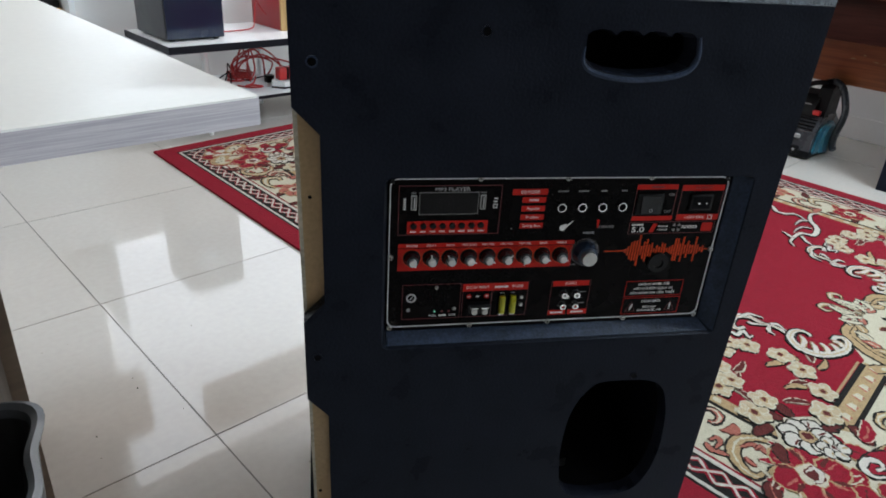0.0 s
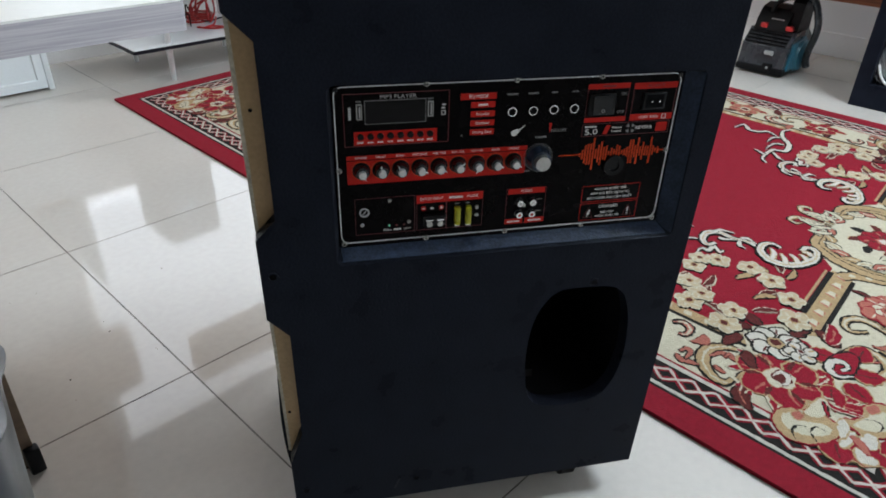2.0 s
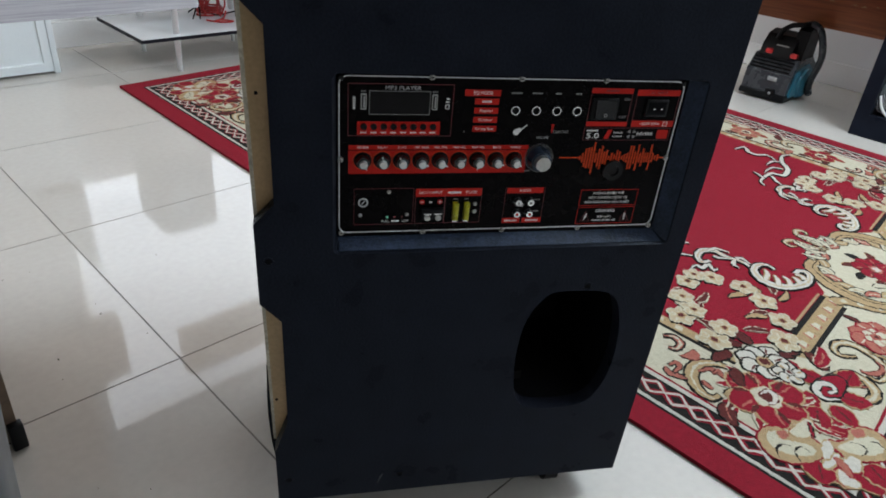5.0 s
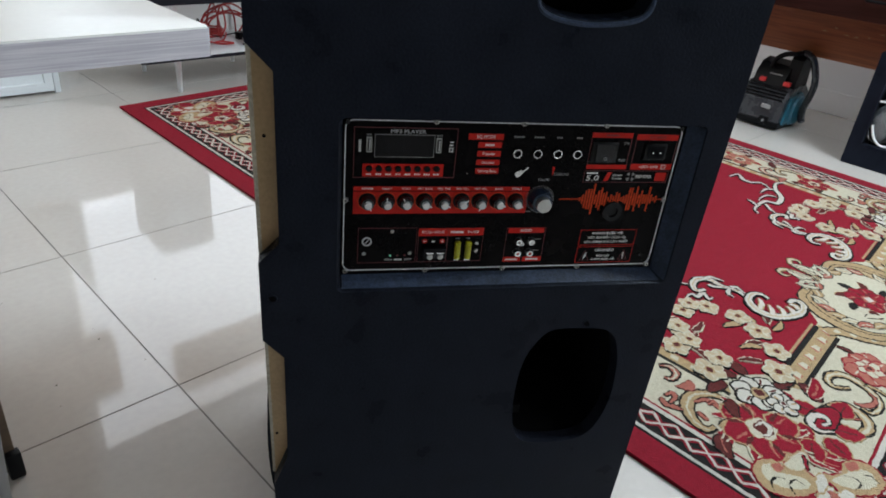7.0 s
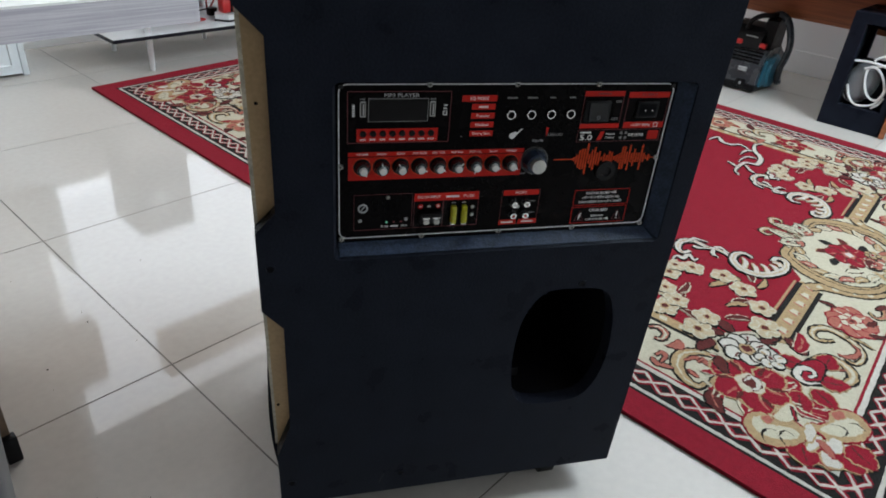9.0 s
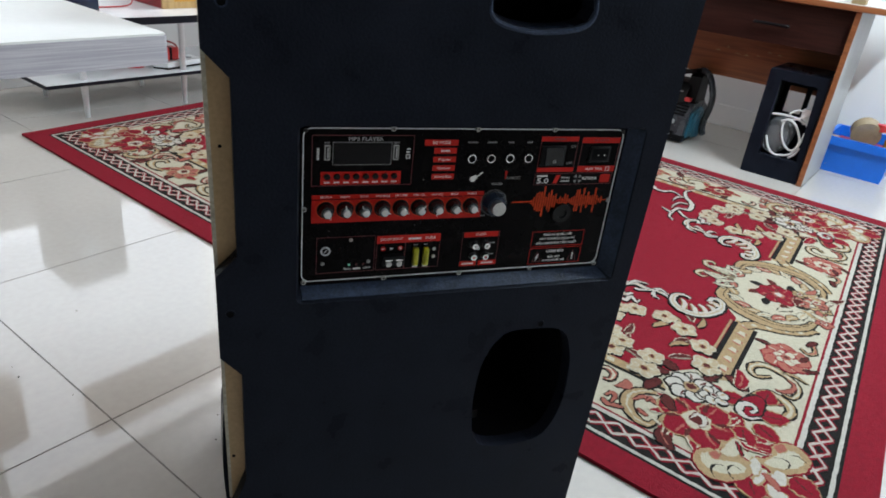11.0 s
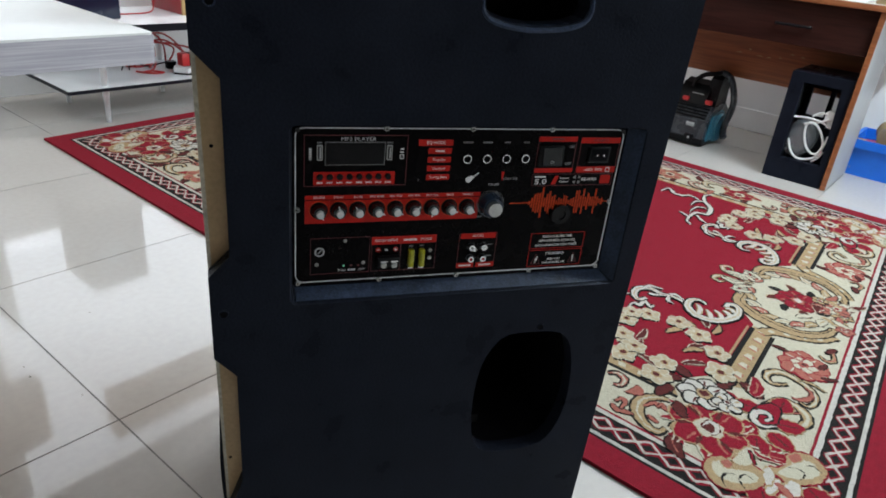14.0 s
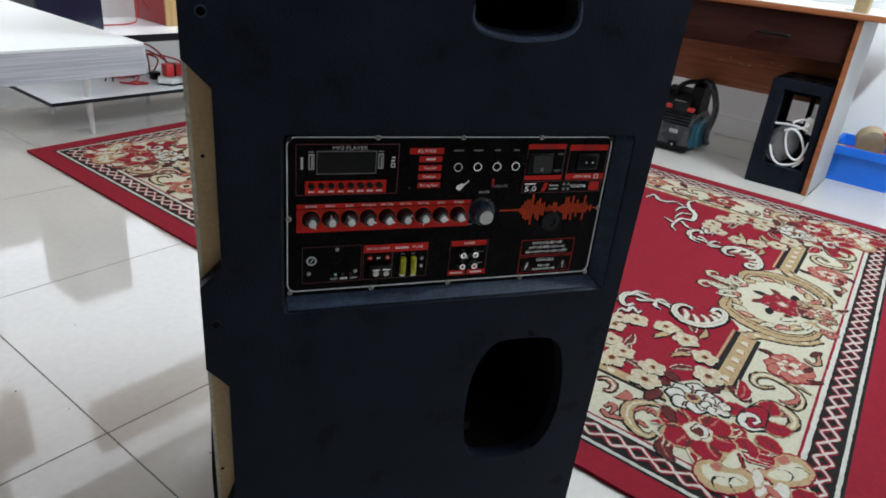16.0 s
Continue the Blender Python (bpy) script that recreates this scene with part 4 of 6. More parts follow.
for x in (-0.198, -1.10):
    lg = part("panel_leg", box(x, x + 0.02, 0.405, 0.72, 0.012, 0.7378, 0.001), M_UNDER, T, "brown board panel leg")
    for y in (0.43, 0.69):
        part("foot", cyl((x + 0.01, y, 0.0), (0, 0, 1), 0.016, 0.014, 0.0125, 14), M_PLASTIC, lg)
    part("clip", box(x + 0.004, x + 0.026, 0.392, 0.410, 0.0, 0.05, 0.003), M_PLASTIC, lg, "black plastic corner clip")
part("modesty_board", box(-1.08, -0.200, 0.60, 0.618, 0.38, 0.7378, 0.001), M_UNDER, T)

# ---- waste bin ----
B = thing("waste_bin", (-0.459, 0.318, 0), "grey plastic waste bin with a wavy rim and black liner", "bin", rz=-16.7)
rows, wall_t = [], 0.004
bb = bmesh.new()
N = 64


def bin_ring(z, k, grow, wave):
    out = []
    for i in range(N):
        a = 2 * math.pi * i / N
        ca, sa = math.cos(a), math.sin(a)
        r = (abs(ca) ** 3.2 + abs(sa) ** 3.2) ** (-1 / 3.2)
        sx, sy = 0.140 * k + grow, 0.116 * k + grow
        w_ = -0.009 * math.cos(4 * a) * wave
        out.append(bb.verts.new((r * ca * (sx + w_), r * sa * (sy + w_), z + 0.003 * wave * math.sin(4 * a))))
    return out


prof = [(0.0, 0.85, -0.004, 0), (0.004, 0.87, 0, 0), (0.12, 0.92, 0, 0), (0.25, 0.98, 0, 0.6), (0.285, 1.0, 0, 1), (0.292, 1.0, 0.010, 1), (0.299, 1.0, 0.012, 1), (0.303, 1.0, 0.004, 1), (0.298, 1.0, -0.004, 1), (0.25, 0.98, -0.005, 0.6), (0.02, 0.86, -0.005, 0)]
rows = [bin_ring(*p) for p in prof]
for p, q in zip(rows, rows[1:]):
    for i in range(N):
        bb.faces.new((p[i], p[(i + 1) % N], q[(i + 1) % N], q[i]))
bb.faces.new(rows[0][::-1])
bb.faces.new(rows[-1])
part("bucket", bb, M_BIN, B)
bb = bmesh.new()
rows = [bin_ring(*p) for p in [(0.286, 0.99, -0.0055, 1), (0.22, 0.95, -0.010, 0.8), (0.10, 0.86, -0.012, 0.5), (0.06, 0.70, -0.02, 0.3)]]
for p, q in zip(rows, rows[1:]):
    for i in range(N):
        bb.faces.new((p[i], p[(i + 1) % N], q[(i + 1) % N], q[i]))
bb.faces.new(rows[-1])
part("liner", bb, M_BINBAG, B, "black plastic bin liner")

# ---- desk ----
D = thing("office_desk", (2.70, -0.067, 0), "orange-brown wooden desk with its drawer front painted in shade", "desk")
part("desktop", box(-0.012, 0.62, -0.162, 1.36, 0.716, 0.7385, 0.002), M_DESK, D)
part("top_sheet", box(-0.008, 0.616, -0.158, 1.356, 0.7387, 0.7405), M_TOP, D, "white laminate desk surface")
for y in (-0.010, 1.16):
    sp = part("side_panel", box(0.0025, 0.375, y, y + 0.018, 0.004, 0.7155), M_GREYBOARD, D, "light grey side panel")
    part("edge_band", box(-0.001, 0.0022, y - 0.001, y + 0.0195, 0.004, 0.7155), M_DESK, sp, "orange-brown edge band")
dr = part("drawer_front", box(0.022, 0.040, 0.0105, 1.158, 0.546, 0.712, 0.0015), M_DESKDARK, D, "desk wood drawer front, painted dark for shade")
hb = tube(spline([(0.018, 0.238, 0.622), (0.004, 0.240, 0.622), (0.002, 0.30, 0.622), (0.002, 0.36, 0.622), (0.004, 0.368, 0.622), (0.018, 0.370, 0.622)], 4), 0.006, 8)
part("handle", hb, M_PLASTIC, dr, "black bar handle")
part("modesty_panel", box(0.350, 0.368, 0.0085, 1.1595, 0.325, 0.7155, 0.001), M_DESK, D, "orange-brown back panel")
rn = random.Random(21)
for k in range(7):
    y = 0.30 + 0.045 * k + rn.uniform(-0.01, 0.01)
    z = 0.455 + rn.uniform(-0.02, 0.02)
    part("scuff", prism([(y, z), (y + rn.uniform(0.012, 0.03), z + rn.uniform(-0.006, 0.006)), (y + 0.012, z + 0.006)], 0.3494, 0.3499, YZ), M_CARD, D, "pale scuff mark")
bl = part("wood_block", box(2.71, 2.765, -0.075, -0.025, 0.7408, 0.86, 0.003), M_CARD)
tagged(bl, "small brown card block on the desk edge", "box")
pp = part("paper_sheet", box(2.71, 2.93, -0.215, -0.095, 0.7408, 0.7418, 0.0), M_PAPER)
tagged(pp, "white paper sheet lying on the desk", "paper")
pp = part("paper_pad", box(2.72, 2.93, -0.07, 0.02, 0.7408, 0.750, 0.001), M_PAPER)
pp.location.x = 0.09
tagged(pp, "small stack of white paper on the desk", "paper")

# ---- empty speaker cabinet under the desk ----
C = thing("speaker_cabinet", (2.715, 0.067, 0), "black empty wooden speaker cabinet with an open front", "speaker")
cb = plate([(-0.118, 0.0), (0.118, 0.0), (0.118, 0.452), (-0.118, 0.452)], [[(-0.094, 0.092), (0.066, 0.092), (0.066, 0.412), (-0.080, 0.412)]], 0.0, 0.018, YZ, [[(-0.092, 0.094), (0.064, 0.094), (0.064, 0.410), (-0.078, 0.410)]])
part("front_frame", cb, M_BLACK, C, smooth=False)
for y in (-0.118, 0.1):
    part("side_board", box(0.0182, 0.28, y, y + 0.018, 0.0, 0.452, 0.001), M_BLACK, C)
part("top_board", prism([(-0.10, 0.0182), (0.10, 0.0182), (0.10, 0.28), (-0.10, 0.28)], 0.434, 0.452, lambda p, q, d: (q, p, d)), M_BLACK, C)
part("bottom_board", box(0.0182, 0.28, -0.0998, 0.0998, 0.0, 0.018), M_BLACK, C)
part("back_board", plate([(-0.0998, 0.0182), (0.0998, 0.0182), (0.0998, 0.4338), (-0.0998, 0.4338)], [[(0.0, 0.24), (0.075, 0.24), (0.075, 0.36), (0.0, 0.36)], [(-0.08, 0.20), (-0.02, 0.20), (-0.02, 0.36), (-0.08, 0.36)]], 0.262, 0.279, YZ), M_BLACK, C, smooth=False)
part("divider", box(0.02, 0.10, -0.0998, 0.0998, 0.060, 0.075, 0.001), M_BLACK, C)
# clear plastic dome and loose white cable inside it
dome = bmesh.new()
bmesh.ops.create_uvsphere(dome, u_segments=28, v_segments=16, radius=1.0)
for v in dome.verts:
    v.co = (v.co.x * 0.055, v.co.y * 0.064, v.co.z * 0.088)
dm = part("clear_dome", dome, M_CLEAR)
dm.location = (2.795, 0.092, 0.176)
dm.rotation_euler = (radians(14), 0, 0)
tagged(dm, "clear plastic dome lying inside the empty cabinet", "cover")
wc = None
for line in (
    [(0.068, 0.266), (0.030, 0.270), (-0.010, 0.272), (-0.040, 0.268), (-0.075, 0.255), (-0.088, 0.246)],
    [(-0.004, 0.280), (-0.016, 0.293), (-0.035, 0.302), (-0.058, 0.303)],
    [(-0.070, 0.285), (-0.030, 0.262), (0.004, 0.252), (0.006, 0.212), (-0.012, 0.160), (-0.040, 0.134), (-0.066, 0.140), (-0.074, 0.180), (-0.046, 0.234), (-0.014, 0.256), (0.020, 0.244)],
    [(0.060, 0.170), (0.040, 0.126), (0.008, 0.101), (-0.030, 0.103), (-0.060, 0.121), (-0.078, 0.160), (-0.084, 0.215)],
    [(-0.084, 0.150), (-0.074, 0.122), (-0.052, 0.098)],
):
    k = len(line)
    wc = tube(spline([(2.7395 + 0.004 * math.sin(2.1 * i + k), 0.067 + p, q) for i, (p, q) in enumerate(line)], 8), 0.0045, 8, wc)
ck = part("white_cable", wc, M_WHITEPLASTIC)
tagged(ck, "tangled white cable hanging out of the black cabinet", "cable")
pl = part("white_plug", prism(rrect(-0.016, 0.016, -0.022, 0.022, 0.006, 3), 0.0, 0.028, lambda p, q, d: (2.738 + d, 0.002 + p, 0.292 + q), bevel=0.002), M_WHITEPLASTIC)
tagged(pl, "white mains plug on the cable in the cabinet", "plug")

# ---- vacuum cleaner ----
VC = thing("vacuum_cleaner", (2.85, 0.592, 0), "dark grey and teal cylinder vacuum cleaner with red buttons", "vacuum cleaner")
VC.scale = (0.95, 0.88, 0.97)
side = [(0.0, 0.018), (0.30, 0.018), (0.33, 0.06), (0.32, 0.14), (0.22, 0.20), (0.07, 0.195), (0.012, 0.13)]
part("body", prism(side, -0.083, 0.150, lambda p, q, d: (p, d, q), bevel=0.014), M_VACGREY, VC)
part("lower_bumper", box(-0.006, 0.31, -0.088, 0.155, 0.010, 0.040, 0.006), M_PLASTIC, VC)
part("front_latch", box(-0.006, 0.006, -0.022, 0.026, 0.095, 0.115, 0.004), M_GREYBOARD, VC, "light grey latch")
sock = part("hose_socket", box(-0.009, 0.004, -0.030, 0.018, 0.022, 0.058, 0.003), M_PLASTIC, VC)
part("socket_mark", cyl((-0.009, -0.008, 0.040), (-1, 0, 0), 0.007, 0.006, 0.003, 14), M_GREYBOARD, sock)
for k in range(4):
    part("vent_slat", box(0.012 + 0.012 * k, 0.020 + 0.012 * k, -0.065, 0.140, 0.138 + 0.013 * k, 0.146 + 0.013 * k, 0.002), M_PLASTIC, VC)
part("upper_housing", prism([(0.055, 0.19), (0.27, 0.19), (0.25, 0.27), (0.18, 0.300), (0.11, 0.285), (0.07, 0.24)], -0.03, 0.13, lambda p, q, d: (p, d, q), bevel=0.012), M_PLASTIC, VC, "black upper housing")
part("top_label", prism([(0.066, 0.222), (0.072, 0.246), (0.078, 0.244), (0.072, 0.220)], -0.005, 0.06, lambda p, q, d: (p, d, q)), M_GREYBOARD, VC)
part("dust_cup", prism([(0.09, 0.19), (0.24, 0.19), (0.23, 0.32), (0.16, 0.352), (0.11, 0.32)], -0.075, -0.012, lambda p, q, d: (p, d, q), bevel=0.012), M_PLASTIC, VC, "black dust cup")
part("carry_handle", tube(spline([(0.08, 0.065, 0.27), (0.085, 0.055, 0.308), (0.10, 0.02, 0.335), (0.11, -0.03, 0.345), (0.16, -0.045, 0.345), (0.22, -0.045, 0.30)], 6), 0.012, 10), M_PLASTIC, VC, "black carry handle")
for y, z in ((-0.045, 0.212), (0.082, 0.212)):
    part("red_button", box(0.050, 0.078, y - 0.018, y + 0.018, z - 0.011, z + 0.011, 0.006), M_REDPLASTIC, VC, "red release button")
part("side_wheel", cyl((0.16, -0.083, 0.085), (0, -1, 0), 0.078, 0.066, 0.024, 30, bevel=0.006), M_VACBLUE, VC, "teal side wheel")
part("side_cover", prism([(0.03, 0.03), (0.28, 0.03), (0.27, 0.12), (0.18, 0.17), (0.06, 0.15)], -0.094, -0.082, lambda p, q, d: (p, d, q), bevel=0.004), M_VACBLUE, VC, "teal side cover")
hs = spline([(0.16, -0.02, 0.335), (0.15, -0.06, 0.348), (0.15, -0.10, 0.328), (0.15, -0.128, 0.28), (0.15, -0.145, 0.225), (0.155, -0.142, 0.17), (0.16, -0.130, 0.12), (0.17, -0.125, 0.07), (0.19, -0.13, 0.035)], 14)
part("hose", tube(hs, [0.016 + 0.002 * (i % 2) for i in range(len(hs))], 12), M_HOSE, VC, "ribbed grey hose")

# ---- blue tub with odds and ends ----
TB = thing("storage_tub", (3.085, -0.06, 0), "bright blue plastic tub full of odds and ends", "tub")


def taper(x0, x1, y0, y1, z0, z1, t):
    return [(x0 + t, y0 + t, z0), (x1 - t, y0 + t, z0), (x1 - t, y1 - t, z0), (x0 + t, y1 - t, z0), (x0, y0, z1), (x1, y0, z1), (x1, y1, z1), (x0, y1, z1)]


tbm = bmesh.new()
o = [tbm.verts.new(p) for p in taper(0, 0.30, -0.275, 0.0, 0.0, 0.165, 0.012)]
i_ = [tbm.verts.new(p) for p in taper(0.005, 0.295, -0.270, -0.005, 0.006, 0.165, 0.012)]
tbm.faces.new([o[k] for k in (3, 2, 1, 0)])
tbm.faces.new([i_[k] for k in (0, 1, 2, 3)])
for k in range(4):
    n_ = (k + 1) % 4
    tbm.faces.new((o[k], o[n_], o[n_ + 4], o[k + 4]))
    tbm.faces.new((i_[k + 4], i_[n_ + 4], i_[n_], i_[k]))
    tbm.faces.new((o[k + 4], o[n_ + 4], i_[n_ + 4], i_[k + 4]))
part("bucket", tbm, M_TUB, TB, smooth=False)
part("rim", plate(rrect(-0.012, 0.312, -0.287, 0.012, 0.012, 3), [rrect(0.001, 0.299, -0.274, -0.001, 0.008, 3)], 0.128, 0.166, XY), M_TUB, TB, "folded blue rim", smooth=False)
tp = part("tape_roll", cyl((3.15, -0.20, 0.185), (0.85, 0.25, 0.25), 0.062, 0.062, 0.062, 30, bevel=0.012), M_TAPE)
tagged(tp, "large roll of clear brown packing tape in the tub", "tape")
tp = part("red_rag", prism(spline([(0.0, 0.0), (0.03, 0.012), (0.055, 0.0), (0.05, -0.03), (0.02, -0.04), (-0.01, -0.02)], 4, True), 0.0, 0.03, lambda p, q, d: (3.19 + q, -0.232 - p * 0.8, 0.235 + d), bevel=0.004), M_REDPLASTIC)
tp.location.z = -0.02
tagged(tp, "small red plastic wrapper on top of the tub", "wrapper")
tp = part("spray_can", cyl((3.12, -0.085, 0.03), (0.1, 0.05, 1), 0.026, 0.026, 0.13, 22, bevel=0.004), M_YELLOW)
tagged(tp, "orange-yellow spray can standing in the tub", "can")
tp = part("shampoo_bottle", cyl((3.12, -0.055, 0.10), (0.25, 0.05, 1), 0.020, 0.017, 0.10, 20, bevel=0.003), M_PLASTIC)
tagged(tp, "black plastic bottle standing in the tub", "bottle")
tp = part("yellow_bottle", cyl((3.17, -0.305, 0.03), (0.0, 0.05, 1), 0.022, 0.020, 0.155, 20, bevel=0.005), M_YELLOW)
tagged(tp, "yellow plastic bottle standing in the tub", "bottle")
tp = part("tub_filling", prism([(3.105, -0.315), (3.36, -0.315), (3.36, -0.08), (3.105, -0.08)], 0.03, 0.12, XY, bevel=0.01), M_REDBOX)
tagged(tp, "dark red box lying in the tub", "box")
tp = part("purple_folder", box(3.075, 3.30, -0.0555, -0.010, 0.0, 0.135, 0.004), M_PURPLE)
tagged(tp, "purple plastic folder standing beside the tub", "folder")
tp.location.y = 0.008

# ---- low media console ----
K = thing("media_console", (0.664, 2.20, 0), "low white two-tier media console with black edges", "console")
for z0, z1, nm in ((0.136, 0.150, "lower_shelf"), (0.356, 0.386, "upper_shelf")):
    s_ = part(nm, box(0.004, 1.996, 0.004, 0.456, z0 + 0.0004, z1, 0.0), M_SHELF, K)
    part("edge_band", plate([(0, 0), (2.0, 0), (2.0, 0.46), (0, 0.46)], [[(0.0038, 0.0038), (1.9962, 0.0038), (1.9962, 0.4562), (0.0038, 0.4562)]], z0, z1 - 0.0006, XY), M_BLACKBAND, s_, "black edge band", smooth=False)
for x in (0.161, 0.60, 1.40, 1.85):
    for y in (0.04, 0.40):
        part("leg", cyl((x, y, 0.0), (0, 0, 1), 0.009, 0.014, 0.1362, 16), M_LEG, K, "tapered metal leg")
        part("post", cyl((x, y, 0.1502), (0, 0, 1), 0.013, 0.013, 0.206, 16), M_LEG, K, "round metal post")
S2 = thing("bookshelf_speaker", (0.70, 2.30, 0.386), "dark blue-black box speaker standing on the console", "speaker")
part("cabinet", box(0.0, 0.25, 0.006, 0.300, 0.006, 0.40, 0.003), M_SPKSIDE, S2)
part("front_cover", box(0.003, 0.247, -0.006, 0.0058, 0.010, 0.396, 0.004), M_SPK, S2, "glossy blue-black front cover")
for x in (0.03, 0.22):
    for y in (0.02, 0.27):
        part("foot", cyl((x, y, 0.0), (0, 0, 1), 0.012, 0.012, 0.0062, 12), M_PLASTIC, S2)
RB = thing("red_speaker_box", (1.265, 2.37, 0.386), "red vinyl box with a pale wooden front on the console", "speaker")
part("body", box(0.0, 0.26, 0.012, 0.27, 0.0, 0.32, 0.003), M_REDBOX, RB)
part("front_board", box(-0.002, 0.262, 0.0, 0.0118, 0.0, 0.322, 0.002), M_PINE, RB, "pale pine front board")
part("inset", box(0.055, 0.205, -0.004, -0.0002, 0.03, 0.26, 0.002), M_YELLOW, RB)
# red cable coil, power strip and plugs
pts = []
for k in range(90):
    a = 2 * math.pi * k / 22
    pts.append((1.112 + (0.055 + 0.006 * math.sin(k * 0.7)) * math.cos(a), 2.515 + (0.045 + 0.006 * math.cos(k * 0.9)) * math.sin(a), 0.1545 + 0.0006 * k / 3 + 0.006 * (k // 22)))
cc = tube(pts, 0.0042, 7)
rnd = random.Random(3)
for k in range(7):
    x0, x1 = 1.06 + rnd.uniform(0, 0.07), 1.12 + rnd.uniform(0.0, 0.26)
    y0, y1 = 2.44 + rnd.uniform(0, 0.1), 2.42 + rnd.uniform(0, 0.12)
    hz = rnd.uniform(0.03, 0.13)
    arc = [(x0, y0, 0.158 + 0.01 * (k % 3)), (x0 + rnd.uniform(-0.02, 0.03), (y0 + y1) / 2, 0.165 + hz * 0.7), ((x0 + x1) / 2 + rnd.uniform(-0.03, 0.03), y1, 0.17 + hz), (x1, y1 - 0.02, 0.165 + hz * rnd.uniform(0.2, 0.8)), (x1 + rnd.uniform(-0.06, 0.02), y0 - 0.01, 0.1565)]
    cc = tube(spline(arc, 8), 0.0040, 7, cc)
cc = tube(spline([(1.04, 2.40, 0.156), (1.08, 2.34, 0.156), (1.13, 2.33, 0.157), (1.10, 2.37, 0.158), (1.06, 2.36, 0.160), (1.12, 2.40, 0.158), (1.16, 2.45, 0.175)], 8), 0.0040, 7, cc)
ob = part("red_cable", cc, M_REDCABLE)
tagged(ob, "tangled coil of red speaker cable on the console", "cable")
bc = tube(spline([(1.00, 2.45, 0.154), (1.03, 2.47, 0.20), (1.05, 2.50, 0.235), (1.07, 2.49, 0.19), (1.12, 2.47, 0.158), (1.20, 2.47, 0.165), (1.25, 2.47, 0.168)], 6), 0.003, 7)
bc = tube(spline([(0.99, 2.47, 0.18), (1.03, 2.45, 0.205), (1.02, 2.42, 0.158)], 6), 0.003, 7, bc)
ob = part("black_cable", bc, M_PLASTIC)
tagged(ob, "thin black power cable on the console shelf", "cable")
ob = part("red_cable", tube(spline([(0.955, 2.44, 0.391), (1.05, 2.43, 0.391), (1.16, 2.46, 0.392), (1.20, 2.50, 0.42), (1.22, 2.52, 0.50), (1.245, 2.52, 0.47), (1.262, 2.50, 0.44)], 8), 0.003, 7), M_REDCABLE)
tagged(ob, "thin red cable running to the red box", "cable")
PSX = thing("power_strip", (1.205, 2.262, 0.150), "white power strip with a red plug in it", "power strip", rz=10)
part("body", prism([(-0.03, 0.055), (0.0, 0.0), (0.20, 0.0), (0.20, 0.085), (0.0, 0.085)], 0.002, 0.030, XY, bevel=0.004), M_WHITEPLASTIC, PSX)
part("base", prism([(-0.031, 0.056), (-0.001, -0.001), (0.201, -0.001), (0.201, 0.086), (-0.001, 0.086)], 0.0, 0.008, XY), M_PLASTIC, PSX, "dark base")
for k in range(3):
    part("outlet", cyl((0.03 + 0.06 * k, 0.042, 0.0302), (0, 0, 1), 0.018, 0.018, 0.0015, 18), M_GREYBOARD, PSX)
RP = thing("red_plug", (1.235, 2.315, 0.182), "bright red mains adapter plugged into the power strip", "plug")
part("body", box(-0.035, 0.045, -0.022, 0.024, 0.0, 0.055, 0.006), M_REDPLASTIC, RP)
part("band", box(0.000, 0.012, -0.0235, 0.0255, 0.001, 0.056, 0.002), M_PLASTIC, RP)
ob = part("black_plug", prism(rrect(1.195, 1.235, 2.40, 2.44, 0.01, 3), 0.1505, 0.182, XY, bevel=0.005), M_PLASTIC)
tagged(ob, "black mains plug on the console shelf", "plug")

# ---- low white cabinet by the wall ----
W = thing("white_cabinet", (-0.45, 2.43, 0), "white painted cabinet with a framed door", "cabinet")
part("body", box(0.0, 0.846, 0.021, 0.33, 0.004, 0.470, 0.002), M_CABINET, W)
part("end_panel", box(0.8465, 0.868, 0.0, 0.33, 0.0, 0.93, 0.002), M_CABINET, W, "taller white end panel")
for x in (0.0, 0.424):
    dn = part("door", plate([(x + 0.002, 0.010), (x + 0.420, 0.010), (x + 0.420, 0.466), (x + 0.002, 0.466)], [[(x + 0.032, 0.042), (x + 0.390, 0.042), (x + 0.390, 0.434), (x + 0.032, 0.434)]], 0.0, 0.0205, XZ, [[(x + 0.037, 0.047), (x + 0.385, 0.047), (x + 0.385, 0.429), (x + 0.037, 0.429)]]), M_CABINET, W, "white framed door", smooth=False)
    part("door_panel", box(x + 0.032, x + 0.390, 0.010, 0.0203, 0.042, 0.434), M_CABINET, dn)
TC_ = thing("tool_case", (0.26, 2.50, 0.470), "small black tool case with a yellow base", "case")
part("base", box(0.0, 0.13, 0.0, 0.10, 0.0, 0.035, 0.004), M_YELLOW, TC_, "yellow base")
part("lid", box(0.003, 0.127, 0.003, 0.097, 0.0352, 0.075, 0.006), M_PLASTIC, TC_, "black lid")

# ---- rug ----
RA, RB_, SH = 2.0, 2.795, 0.075
RUG = thing("area_rug", (0.53, -0.66, 0), "large red and cream floral carpet with a black lattice border", "rug")


def rp(a, b, d):
    return (a, b + SH * a, d)


def slab(a0, a1, b0, b1, z0, z1, bm=None):
    return prism([(a0, b0), (a1, b0), (a1, b1), (a0, b1)], z0, z1, rp, bm)


def band(o, i, z0, z1):
    """A closed border between o and i metres in from the rug's edge."""
    return plate([(o, o), (RA - o, o), (RA - o, RB_ - o), (o, RB_ - o)], [[(i, i), (RA - i, i), (RA - i, RB_ - i), (i, RB_ - i)]], z0, z1, rp)


